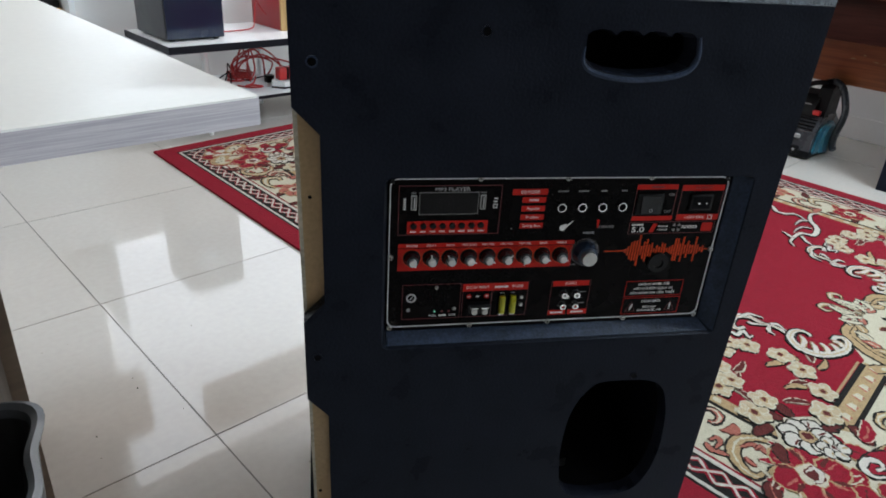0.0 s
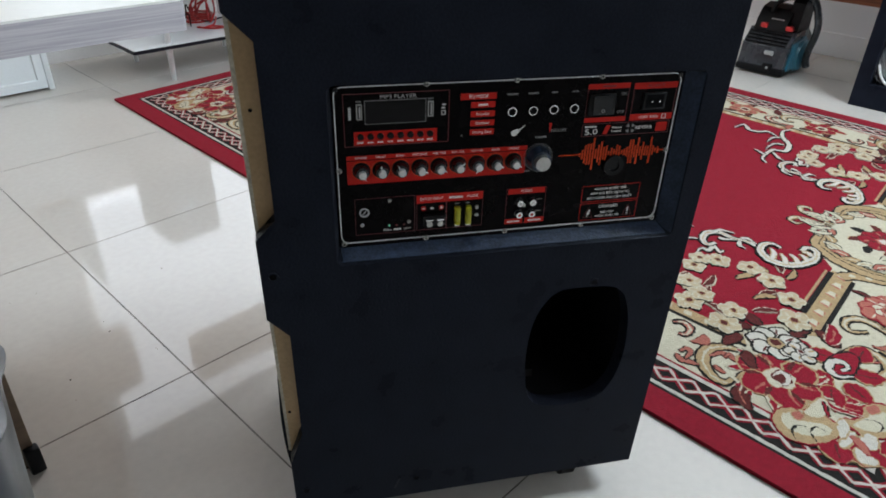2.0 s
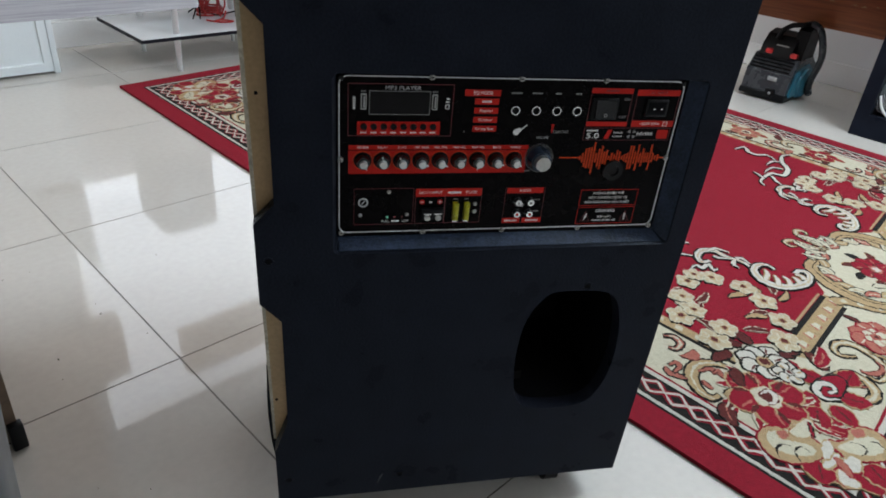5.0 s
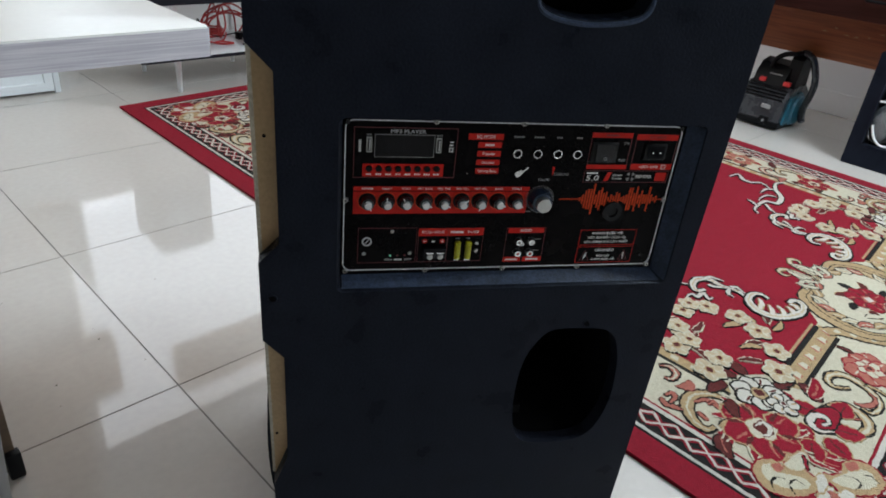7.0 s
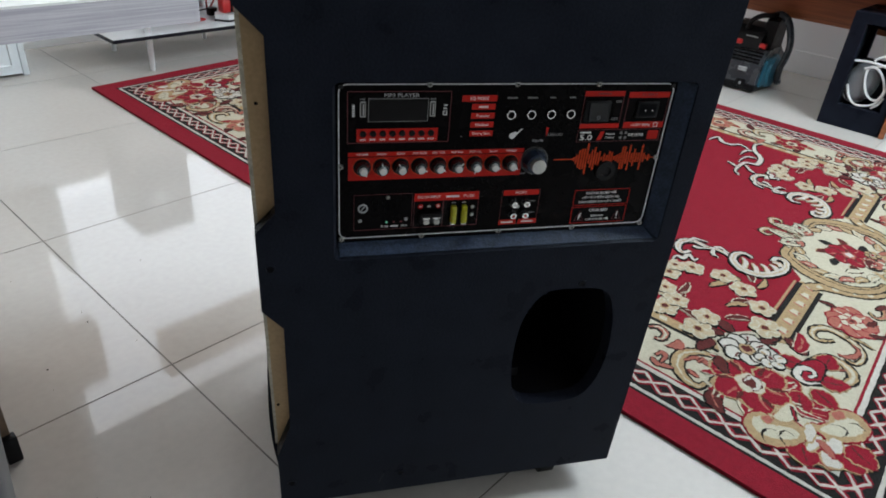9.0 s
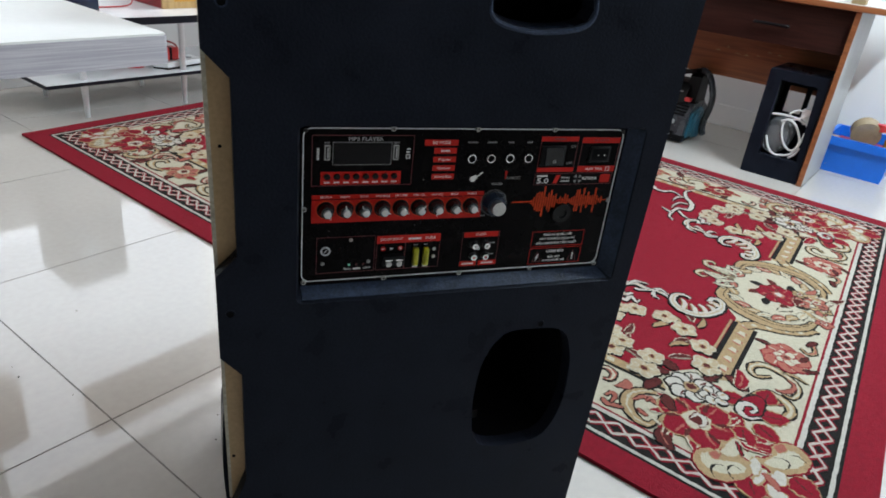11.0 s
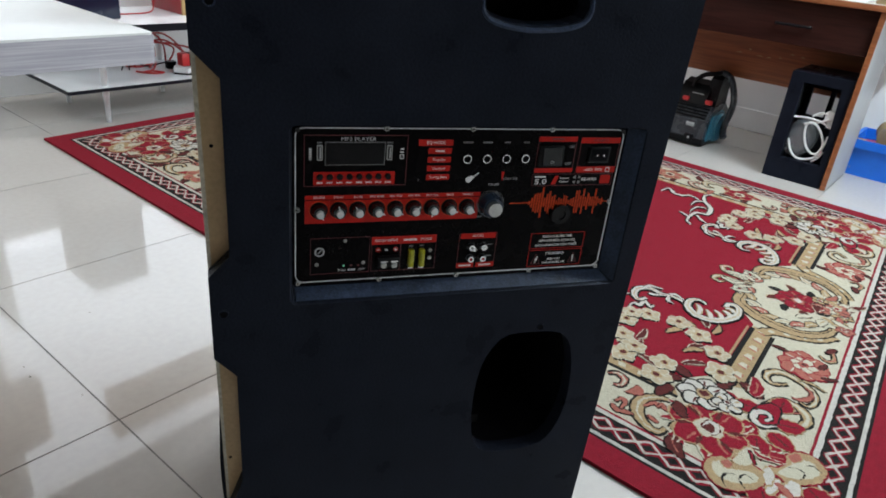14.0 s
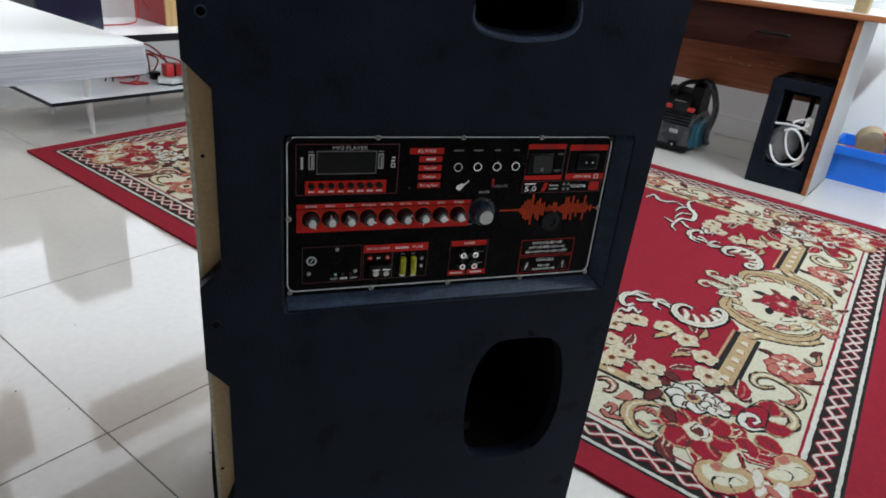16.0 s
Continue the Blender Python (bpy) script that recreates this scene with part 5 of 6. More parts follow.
def woven_band(o, i, z0, z1, seed):
    """A border like band(), with the uneven edges of cut pile."""
    rw = random.Random(seed)

    def loop(k):
        out = []
        pts = [(k, k), (RA - k, k), (RA - k, RB_ - k), (k, RB_ - k)]
        for (x0, y0), (x1, y1) in zip(pts, pts[1:] + pts[:1]):
            n = round(math.hypot(x1 - x0, y1 - y0) / 0.009)
            out += [(x0 + (x1 - x0) * j / n + rw.uniform(-0.0011, 0.0011), y0 + (y1 - y0) * j / n + rw.uniform(-0.0011, 0.0011)) for j in range(n)]
        return out

    return plate(loop(o), [loop(i)], z0, z1, rp)


part("backing", slab(0.001, RA - 0.001, 0.001, RB_ - 0.001, 0.0005, 0.003), R_BACK, RUG, smooth=False)
part("red_border", band(0.0, 0.066, 0.001, 0.0090), R_RED, RUG, "plain red outer border", smooth=False)
part("black_stripe", band(0.066, 0.0730, 0.001, 0.0090), R_BLACK, RUG, smooth=False)
part("white_stripe", woven_band(0.0730, 0.0812, 0.001, 0.0092, 31), R_WHITE, RUG, smooth=False)
part("black_border", band(0.0812, 0.1405, 0.001, 0.0090), R_BLACK, RUG, "black lattice border", smooth=False)
part("white_stripe", woven_band(0.1405, 0.152, 0.001, 0.0092, 32), R_WHITE, RUG, smooth=False)
part("red_stripe", woven_band(0.1515, 0.157, 0.001, 0.0094, 33), R_RED, RUG, smooth=False)
part("cream_border", band(0.1575, 0.31, 0.001, 0.0090), R_CREAM, RUG, "cream flowered border", smooth=False)
# middle: red field with stepped corners
step = [(0.345, 0.47), (0.47, 0.37), (0.765, 0.37), (0.80, 0.40), (0.86, 0.44), (1.0, 0.455)]
half = step + [(2 - a, b) for a, b in step[::-1][1:]]
ringf = half + [(a, RB_ - b) for a, b in half[::-1]]
part("cream_ground", slab(0.31, RA - 0.31, 0.31, RB_ - 0.31, 0.001, 0.0089), R_CREAM, RUG, smooth=False)
part("red_field", prism(ringf, 0.0089, 0.0093, rp), R_RED, RUG, "plain red middle field", smooth=False)

# pattern pieces, each laid a hair above the one before it
PZC = [0.0102]
RT = random.Random(11)
FOLD = [lambda a, b: (a, b)]
MOTIF = {}
BOLD = (1.15, 1.5)  # how much thicker coloured and black outlines are woven


def rise():
    PZC[0] += 0.000004
    return PZC[0]


def jag(p):
    return FOLD[0](p[0] + RT.uniform(-0.0019, 0.0019), p[1] + RT.uniform(-0.0019, 0.0019))


def dense(poly, closed=True, step=0.0042):
    """More points along an outline, for the stepped edge of woven pile."""
    out = []
    n = len(poly)
    for i in range(n if closed else n - 1):
        (x0, y0), (x1, y1) = poly[i], poly[(i + 1) % n]
        k = max(1, round(math.hypot(x1 - x0, y1 - y0) / step))
        out += [(x0 + (x1 - x0) * j / k, y0 + (y1 - y0) * j / k) for j in range(k)]
    return out if closed else out + [poly[-1]]


def piece(name, material, poly, parent=RUG):
    """A patch of pile cut to the outline."""
    return part(name, prism([jag(p) for p in dense(poly)], 0.0086, rise(), rp), material, parent, smooth=False)


def lay(kind, material, poly, z):
    """A small repeat that stays joined with its like."""
    prism([FOLD[0](*p) for p in poly], 0.0086, z, rp, MOTIF.setdefault((kind, material.name), bmesh.new()))


def grow(poly, d):
    out = []
    n = len(poly)
    area = sum(poly[i][0] * poly[(i + 1) % n][1] - poly[(i + 1) % n][0] * poly[i][1] for i in range(n))
    s = 1 if area > 0 else -1
    for i in range(n):
        (x0, y0), (x1, y1) = poly[i - 1], poly[(i + 1) % n]
        dx, dy = x1 - x0, y1 - y0
        l_ = math.hypot(dx, dy) or 1
        out.append((poly[i][0] + s * d * dy / l_, poly[i][1] - s * d * dx / l_))
    return out


def run(name, material, line, widths, parent=RUG):
    """A strip of pile along a line, with a width at each of its points."""
    full = dense(line, False)
    wide = []
    for x, y in full:
        d = sorted((math.hypot(x - q[0], y - q[1]), w_) for q, w_ in zip(line, widths))[:2]
        wide.append((d[0][1] * d[1][0] + d[1][1] * d[0][0]) / ((d[0][0] + d[1][0]) or 1) if len(d) > 1 else d[0][1])
    line, widths = full, wide
    b = bmesh.new()
    z = rise()
    n = len(line)
    top, low = [], []
    for i, (x, y) in enumerate(line):
        (x0, y0), (x1, y1) = line[max(0, i - 1)], line[min(n - 1, i + 1)]
        dx, dy = x1 - x0, y1 - y0
        l_ = math.hypot(dx, dy) or 1
        h = widths[i] / 2
        for side in (1, -1):
            p = jag((x - side * h * dy / l_, y + side * h * dx / l_))
            top.append(b.verts.new(rp(*p, z + 0.000003 * i / n)))
            low.append(b.verts.new(rp(*p, 0.0086)))
    for i in range(n - 1):
        k = 2 * i
        b.faces.new((top[k], top[k + 1], top[k + 3], top[k + 2]))
        b.faces.new((top[k], top[k + 2], low[k + 2], low[k]))
        b.faces.new((top[k + 1], low[k + 1], low[k + 3], top[k + 3]))
    return part(name, b, material, parent, smooth=False)


def stroke(pts, width, fill, edge=R_BLACK, e=0.0030, inner=None, thin=(0.25, 0.25), name="scroll", share=0.45, shift=0.0):
    """A curling ribbon through the points, thick in the middle, with an outline and a paler heart."""
    line = spline(pts, 6)
    n = len(line) - 1
    prof = []
    e *= BOLD[edge is R_BLACK]
    for i in range(n + 1):
        t = i / n
        ends = thin[0] + (1 - thin[0]) * min(1, t / 0.4) if t < 0.4 else thin[1] + (1 - thin[1]) * min(1, (1 - t) / 0.5)
        prof.append(width * ends)
    f = run(name, edge, line, [p + 2 * e for p in prof]) if edge else None
    g = run("ribbon" if f else name, fill, line, prof, f or RUG)
    if inner:
        k = max(1, n // 8)
        run("heart", inner, line[k:-k], [p * share for p in prof[k:-k]], f or g)
    return f or g


def blob(pts, fill, edge=R_TAN, e=0.0022, name="petal", per=5, parent=RUG):
    """A rounded patch through the points, with an outline."""
    poly = spline(pts, per, True)
    e *= BOLD[edge is R_BLACK]
    if edge:
        f = piece(name, edge, grow(poly, e), parent)
        if parent is RUG:
            piece("blade", fill, poly, f)
        else:
            piece(name, fill, poly, parent)
        return f
    return piece(name, fill, poly, parent)


def disc(c, r, n=14, lobes=0, depth=0.2, turn=0.0, sx=1.0):
    out = []
    for t in range(n):
        g = 2 * math.pi * t / n
        k = r * (1 - depth + depth * math.cos(lobes * g) if lobes else 1)
        x, y = k * math.cos(g) * sx, k * math.sin(g)
        out.append((c[0] + x * math.cos(turn) - y * math.sin(turn), c[1] + x * math.sin(turn) + y * math.cos(turn)))
    return out


def teardrop(c, length, ang, width, fill, edge=R_BLACK, e=0.0022, bend=0.5, vein=None):
    """A pointed leaf from its stalk."""
    e *= BOLD[edge is R_BLACK]
    line = [(c[0] + length * t * math.cos(ang + bend * t), c[1] + length * t * math.sin(ang + bend * t)) for t in [k / 9 for k in range(10)]]
    prof = [width * (0.12 + math.sin(math.pi * (0.04 + 0.92 * (k / 9) ** 0.8)) * (1 + 0.18 * (k % 2))) for k in range(10)]
    f = run("leaf", edge, line, [p + 2 * e for p in prof])
    run("blade", fill, line, prof, f)
    if vein:
        run("vein", vein, line[1:8], [0.0035] * 7, f)


def bloom(c, r, n, turn, fill, edge, core, heart, streak=None, e=0.0028, spot=0.4):
    """A flower of separate rounded petals round a cored middle."""
    e *= BOLD[edge is R_BLACK]
    f = piece("flower", edge, disc(c, r * 0.66, 16))
    for k in range(n):
        a = turn + 2 * math.pi * k / n + RT.uniform(-0.12, 0.12)
        q = r * RT.uniform(0.92, 1.08)
        pc = (c[0] + 0.62 * q * math.cos(a), c[1] + 0.62 * q * math.sin(a))
        pt = disc(pc, 0.42 * q, 12, 3, 0.06, a, 0.95)
        piece("petal_edge", edge, grow(pt, e), f)
        piece("petal", fill, pt, f)
        if streak:
            run("streak", streak, [(c[0] + s * q * math.cos(a + 0.25 * s), c[1] + s * q * math.sin(a + 0.25 * s)) for s in (0.45, 0.6, 0.75, 0.88)], [0.002, 0.0055, 0.0045, 0.002], f)
    piece("core_edge", edge, disc(c, r * spot + 0.002, 14, 5, 0.1, turn), f)
    piece("core", core, disc(c, r * spot, 14, 5, 0.1, turn), f)
    piece("heart", heart, disc((c[0] + r * 0.04, c[1]), r * spot * 0.66, 10, 4, 0.14, turn), f)
    return f


def garland(c, r, turn):
    piece("shade", R_BLACK, disc((c[0] - 0.004, c[1] - 0.003), r * 0.93, 20, 5, 0.16, turn))
    bloom(c, r * 0.86, 5, turn, R_SAND, R_CREAM, R_TAN, R_MAROON, R_CREAM, 0.0028, 0.40)


def corner_motifs():
    """The pattern of one corner of the rug."""
    D_ = lambda g: radians(g - 48)
    # stepped gold bar with black lines and dots
    lay("gold_bar", R_TAN, [(0.455, 0.318), (0.755, 0.318), (0.755, 0.368), (0.425, 0.368)], 0.0096)
    lay("black_line", R_BLACK, [(0.455, 0.309), (0.735, 0.309), (0.735, 0.320), (0.455, 0.320)], 0.0100)
    lay("black_line", R_BLACK, [(0.52, 0.361), (0.745, 0.361), (0.745, 0.374), (0.52, 0.374)], 0.0100)
    lay("gold_line", R_TAN, [(0.52, 0.376), (0.745, 0.376), (0.745, 0.382), (0.52, 0.382)], 0.0099)
    for k in range(6):
        a = 0.49 + 0.048 * k
        lay("bar_dot", R_SALMON, [(a - 0.006, 0.332), (a + 0.016, 0.328), (a + 0.020, 0.342), (a + 0.004, 0.354)], 0.0099)
        lay("bar_dot", R_CREAM, [(a, 0.330), (a + 0.020, 0.334), (a + 0.022, 0.346), (a + 0.006, 0.352)], 0.0101)
    # scrolls of the cream border
    stroke([(0.291, 0.416), (0.275, 0.453), (0.241, 0.475), (0.202, 0.469), (0.175, 0.442), (0.17, 0.413), (0.192, 0.403)], 0.026, R_TAN, inner=R_CREAM, share=0.22)
    stroke([(0.199, 0.398), (0.222, 0.392), (0.222, 0.377), (0.199, 0.37), (0.184, 0.38)], 0.012, R_TAN)
    stroke([(0.226, 0.464), (0.251, 0.45), (0.252, 0.435), (0.248, 0.418)], 0.011, R_SALMON, R_MAROON, 0.0016)
    stroke([(0.206, 0.447), (0.199, 0.431), (0.2, 0.419)], 0.010, R_SALMON, R_MAROON, 0.0016)
    stroke([(0.241, 0.441), (0.261, 0.435), (0.251, 0.422)], 0.008, R_SALMON, R_MAROON, 0.0016)
    stroke([(0.275, 0.57), (0.29, 0.551), (0.281, 0.531), (0.256, 0.529), (0.247, 0.544)], 0.014, R_SALMON, R_BLACK, inner=R_CREAM)
    stroke([(0.183, 0.519), (0.174, 0.505), (0.178, 0.491), (0.184, 0.468)], 0.016, R_SALMON, R_BLACK, 0.0018)
    stroke([(0.178, 0.497), (0.206, 0.498), (0.215, 0.509), (0.194, 0.516)], 0.010, R_SALMON, R_BLACK, 0.0018)
    blob([(0.242, 0.513), (0.259, 0.506), (0.28, 0.502), (0.277, 0.486), (0.257, 0.48), (0.247, 0.495)], R_SALMON, R_MAROON, 0.0016)
    stroke([(0.422, 0.268), (0.473, 0.244), (0.479, 0.213), (0.463, 0.188), (0.437, 0.179), (0.402, 0.192), (0.395, 0.211), (0.408, 0.223)], 0.020, R_TAN, inner=R_CREAM)
    stroke([(0.459, 0.233), (0.463, 0.219), (0.448, 0.21), (0.458, 0.197)], 0.008, R_SALMON, R_MAROON, 0.0014)
    stroke([(0.549, 0.241), (0.525, 0.267), (0.536, 0.285), (0.565, 0.286), (0.588, 0.261), (0.583, 0.221), (0.561, 0.19), (0.529, 0.178), (0.497, 0.187), (0.498, 0.207)], 0.017, R_TAN, inner=R_CREAM)
    stroke([(0.503, 0.224), (0.507, 0.208), (0.527, 0.192), (0.554, 0.191), (0.564, 0.206)], 0.011, R_SALMON, R_MAROON, 0.0016)
    stroke([(0.584, 0.226), (0.593, 0.198), (0.583, 0.165)], 0.008, R_TAN, R_BLACK, 0.0016)
    # rosette of the short side with its sprigs
    for g, l_, m1 in ((20, 0.062, R_SALMON), (75, 0.060, R_MAROON), (140, 0.058, R_SALMON), (200, 0.058, R_MAROON), (265, 0.064, R_SALMON), (320, 0.060, R_SALMON)):
        teardrop((0.662, 0.228), l_, D_(g), 0.016, m1, R_CREAM, 0.002)
    bloom((0.662, 0.228), 0.058, 8, 0.2, R_SALMON, R_RED, R_CREAM, R_SALMON, R_CREAM, 0.0030, 0.34)
    bloom((0.662, 0.228), 0.030, 6, 0.6, R_CREAM, R_RED, R_SALMON, R_MAROON, None, 0.0024, 0.40)
    stroke([(0.739, 0.206), (0.724, 0.187), (0.744, 0.172), (0.776, 0.18), (0.799, 0.176)], 0.010, R_TAN, R_BLACK, 0.0018, inner=R_SALMON)
    blob([(0.77, 0.196), (0.796, 0.187), (0.8, 0.175), (0.777, 0.179), (0.763, 0.19)], R_MAROON, R_BLACK, 0.0014)
    for pt, g in (((0.637, 0.187), -40), ((0.672, 0.199), 0), ((0.693, 0.269), 110)):
        teardrop(pt, 0.040, D_(g), 0.010, R_MAROON, R_BLACK, 0.0016)
    # leaves round the two red flowers
    for pt, g, l_, m1 in (((0.213, 0.375), 215, 0.085, R_RED), ((0.181, 0.385), 240, 0.060, R_MAROON), ((0.441, 0.276), 80, 0.060, R_MAROON), ((0.442, 0.295), 30, 0.075, R_RED), ((0.289, 0.276), -60, 0.075, R_RED), ((0.261, 0.246), -40, 0.090, R_RED), ((0.389, 0.311), 100, 0.060, R_RED)):
        teardrop(pt, l_, D_(g), 0.026, m1, R_CREAM if m1 is R_RED else R_BLACK, 0.002, 0.5, R_SALMON)
    # second flower: petals about a white swirl
    for pt, g, l_ in (((0.403, 0.267), 150, 0.062), ((0.38, 0.233), -25, 0.060), ((0.343, 0.233), -80, 0.058), ((0.43, 0.237), 35, 0.055), ((0.344, 0.266), 205, 0.070), ((0.31, 0.253), -120, 0.070)):
        teardrop(pt, l_, D_(g), 0.038, R_RED, R_TAN, 0.0026, 0.2, R_MAROON)
    blob([(0.388, 0.278), (0.419, 0.271), (0.444, 0.25), (0.429, 0.232), (0.381, 0.231), (0.348, 0.253), (0.36, 0.272)], R_RED, R_BLACK, 0.003)
    stroke([(0.371, 0.227), (0.35, 0.251), (0.36, 0.272), (0.387, 0.273), (0.401, 0.255), (0.39, 0.243), (0.371, 0.251)], 0.016, R_WHITE, R_BLACK, 0.0022)
    # large red flower
    c0 = (0.26, 0.335)
    for k in range(9):
        teardrop(c0, 0.098, D_(20 + 40 * k), 0.018, (R_RED, R_MAROON, R_RED)[k % 3], R_CREAM, 0.0034, 0.4)
    bloom(c0, 0.080, 6, 0.5, R_RED, R_TAN, R_CREAM, R_MAROON, R_SALMON, 0.0042, 0.40)
    for k in range(6):
        a = 0.5 + 2 * math.pi * (k + 0.35) / 6
        run("shade", R_MAROON, [(c0[0] + q * math.cos(a + 1.5 * q), c0[1] + q * math.sin(a + 1.5 * q)) for q in (0.036, 0.048, 0.060, 0.070)], [0.004, 0.011, 0.009, 0.003])
    stroke([(0.258, 0.347), (0.279, 0.341), (0.278, 0.327), (0.258, 0.319), (0.242, 0.327)], 0.012, R_WHITE, R_MAROON, 0.002)
    # white flower in the crook of the bar
    for pt, g, l_ in (((0.4, 0.422), 100, 0.060), ((0.379, 0.433), 150, 0.075), ((0.338, 0.439), 190, 0.060), ((0.408, 0.362), 20, 0.085), ((0.428, 0.348), 60, 0.055), ((0.297, 0.412), 240, 0.055)):
        teardrop(pt, l_, D_(g), 0.022, R_MAROON, R_BLACK, 0.0022, 0.4)
    bloom((0.364, 0.378), 0.054, 7, 0.1, R_WHITE, R_BLACK, R_TAN, R_MAROON, R_MAROON, 0.0030, 0.36)
    bloom((0.372, 0.329), 0.032, 6, 0.1, R_WHITE, R_BLACK, R_WHITE, R_MAROON, R_TAN, 0.0026, 0.30)
    # fans over the border's corner
    for pt, g, l_ in (((0.194, 0.189), -100, 0.062), ((0.203, 0.166), -70, 0.064), ((0.23, 0.144), -75, 0.058), ((0.165, 0.21), -110, 0.050)):
        teardrop(pt, l_, D_(g), 0.046, R_RED, R_TAN, 0.0030, 0.1, R_MAROON)
    blob([(0.152, 0.312), (0.18, 0.306), (0.196, 0.288), (0.186, 0.273), (0.213, 0.26), (0.214, 0.236), (0.205, 0.215), (0.172, 0.21), (0.129, 0.239), (0.115, 0.275), (0.13, 0.301)], R_TAN, R_RED, 0.003, "fan")
    blob([(0.158, 0.3), (0.181, 0.291), (0.175, 0.276), (0.179, 0.258), (0.191, 0.24), (0.189, 0.22), (0.166, 0.226), (0.141, 0.254), (0.138, 0.284)], R_CREAM, None, name="fan_heart")
    blob([(0.183, 0.287), (0.194, 0.279), (0.187, 0.269), (0.172, 0.273), (0.172, 0.282)], R_SALMON, R_TAN, 0.002)
    stroke([(0.12, 0.262), (0.136, 0.273), (0.156, 0.271), (0.165, 0.257)], 0.004, R_BLACK, None, name="tendril")
    stroke([(0.141, 0.233), (0.157, 0.248), (0.176, 0.244), (0.176, 0.227)], 0.004, R_BLACK, None, name="tendril")
    blob([(0.234, 0.212), (0.242, 0.199), (0.267, 0.188), (0.293, 0.192), (0.32, 0.177), (0.329, 0.151), (0.311, 0.125), (0.28, 0.121), (0.247, 0.136), (0.221, 0.166), (0.219, 0.191)], R_TAN, R_RED, 0.003, "fan")
    blob([(0.234, 0.195), (0.266, 0.181), (0.288, 0.178), (0.309, 0.154), (0.296, 0.133), (0.27, 0.136), (0.239, 0.163), (0.231, 0.181)], R_CREAM, None, name="fan_heart")
    blob([(0.298, 0.187), (0.315, 0.176), (0.303, 0.166), (0.285, 0.174), (0.285, 0.185)], R_SALMON, R_TAN, 0.002)
    stroke([(0.261, 0.181), (0.27, 0.167), (0.263, 0.153), (0.242, 0.156)], 0.004, R_BLACK, None, name="tendril")
    stroke([(0.29, 0.157), (0.3, 0.143), (0.292, 0.128)], 0.004, R_BLACK, None, name="tendril")
    blob([(0.24, 0.266), (0.262, 0.256), (0.251, 0.244), (0.217, 0.241), (0.197, 0.256), (0.2, 0.27)], R_CREAM, R_TAN, 0.0026)
    stroke([(0.261, 0.246), (0.252, 0.234), (0.256, 0.215), (0.264, 0.187)], 0.010, R_RED, R_CREAM, 0.0022)
    stroke([(0.255, 0.254), (0.235, 0.243), (0.22, 0.234)], 0.006, R_RED, R_BLACK, 0.0018)
    # little white flower at the very corner
    for row in ([(0.183, 0.185), (0.16, 0.195), (0.168, 0.202), (0.2, 0.199), (0.211, 0.187)], [(0.195, 0.179), (0.226, 0.169), (0.224, 0.154), (0.199, 0.15), (0.184, 0.167)], [(0.175, 0.178), (0.173, 0.163), (0.17, 0.143), (0.154, 0.146), (0.147, 0.162), (0.157, 0.174)], [(0.215, 0.217), (0.233, 0.211), (0.213, 0.198), (0.184, 0.2), (0.191, 0.21)]):
        blob(row, R_WHITE, R_TAN, 0.0026)
    stroke([(0.2, 0.191), (0.193, 0.178), (0.182, 0.165), (0.173, 0.155)], 0.016, R_SALMON, R_RED, 0.002)
    # garland of cream flowers with sprigs on the red
    for pt, g, m1 in (((0.46, 0.576), 20, R_MAROON), ((0.407, 0.569), 15, R_MAROON), ((0.589, 0.501), 170, R_TAN), ((0.647, 0.458), 60, R_MAROON), ((0.63, 0.439), 20, R_TAN), ((0.555, 0.438), 175, R_MAROON), ((0.478, 0.409), 150, R_MAROON), ((0.381, 0.492), 95, R_MAROON), ((0.393, 0.545), 60, R_TAN), ((0.534, 0.432), 160, R_TAN), ((0.483, 0.624), 200, R_MAROON), ((0.625, 0.482), 110, R_TAN)):
        teardrop(pt, 0.056, D_(g), 0.013, m1, R_CREAM if m1 is R_MAROON else R_BLACK, 0.0020, 0.5)
    for k, (pt, r) in enumerate((((0.524, 0.631), 0.034), ((0.444, 0.61), 0.036), ((0.376, 0.576), 0.040), ((0.351, 0.485), 0.042), ((0.59, 0.596), 0.034), ((0.615, 0.523), 0.035), ((0.593, 0.463), 0.037), ((0.547, 0.402), 0.037), ((0.471, 0.372), 0.042))):
        garland(pt, r, 0.3 + 0.7 * k)
    # white acanthus sprays
    stroke([(0.586, 0.649), (0.615, 0.648), (0.615, 0.631), (0.646, 0.629), (0.627, 0.606), (0.645, 0.604)], 0.012, R_WHITE, R_BLACK, 0.0018)
    stroke([(0.665, 0.634), (0.642, 0.645), (0.66, 0.666), (0.698, 0.671), (0.725, 0.647), (0.723, 0.605), (0.733, 0.572), (0.723, 0.54)], 0.017, R_WHITE, R_BLACK, 0.0030, R_TAN, thin=(0.6, 0.5), share=0.2)
    for row in ([(0.71, 0.659), (0.741, 0.649), (0.752, 0.616)], [(0.7, 0.638), (0.7, 0.624), (0.721, 0.598)], [(0.725, 0.59), (0.7, 0.581), (0.695, 0.565)], [(0.737, 0.591), (0.749, 0.578), (0.737, 0.551)]):
        stroke(row, 0.011, R_WHITE, R_BLACK, 0.0016, thin=(0.7, 0.2))
    stroke([(0.765, 0.497), (0.772, 0.519), (0.752, 0.536), (0.714, 0.532), (0.687, 0.502), (0.69, 0.463), (0.725, 0.431), (0.776, 0.414), (0.817, 0.425), (0.818, 0.446), (0.792, 0.452)], 0.023, R_WHITE, R_BLACK, 0.0034, R_SAND, thin=(0.25, 0.45), share=0.22)
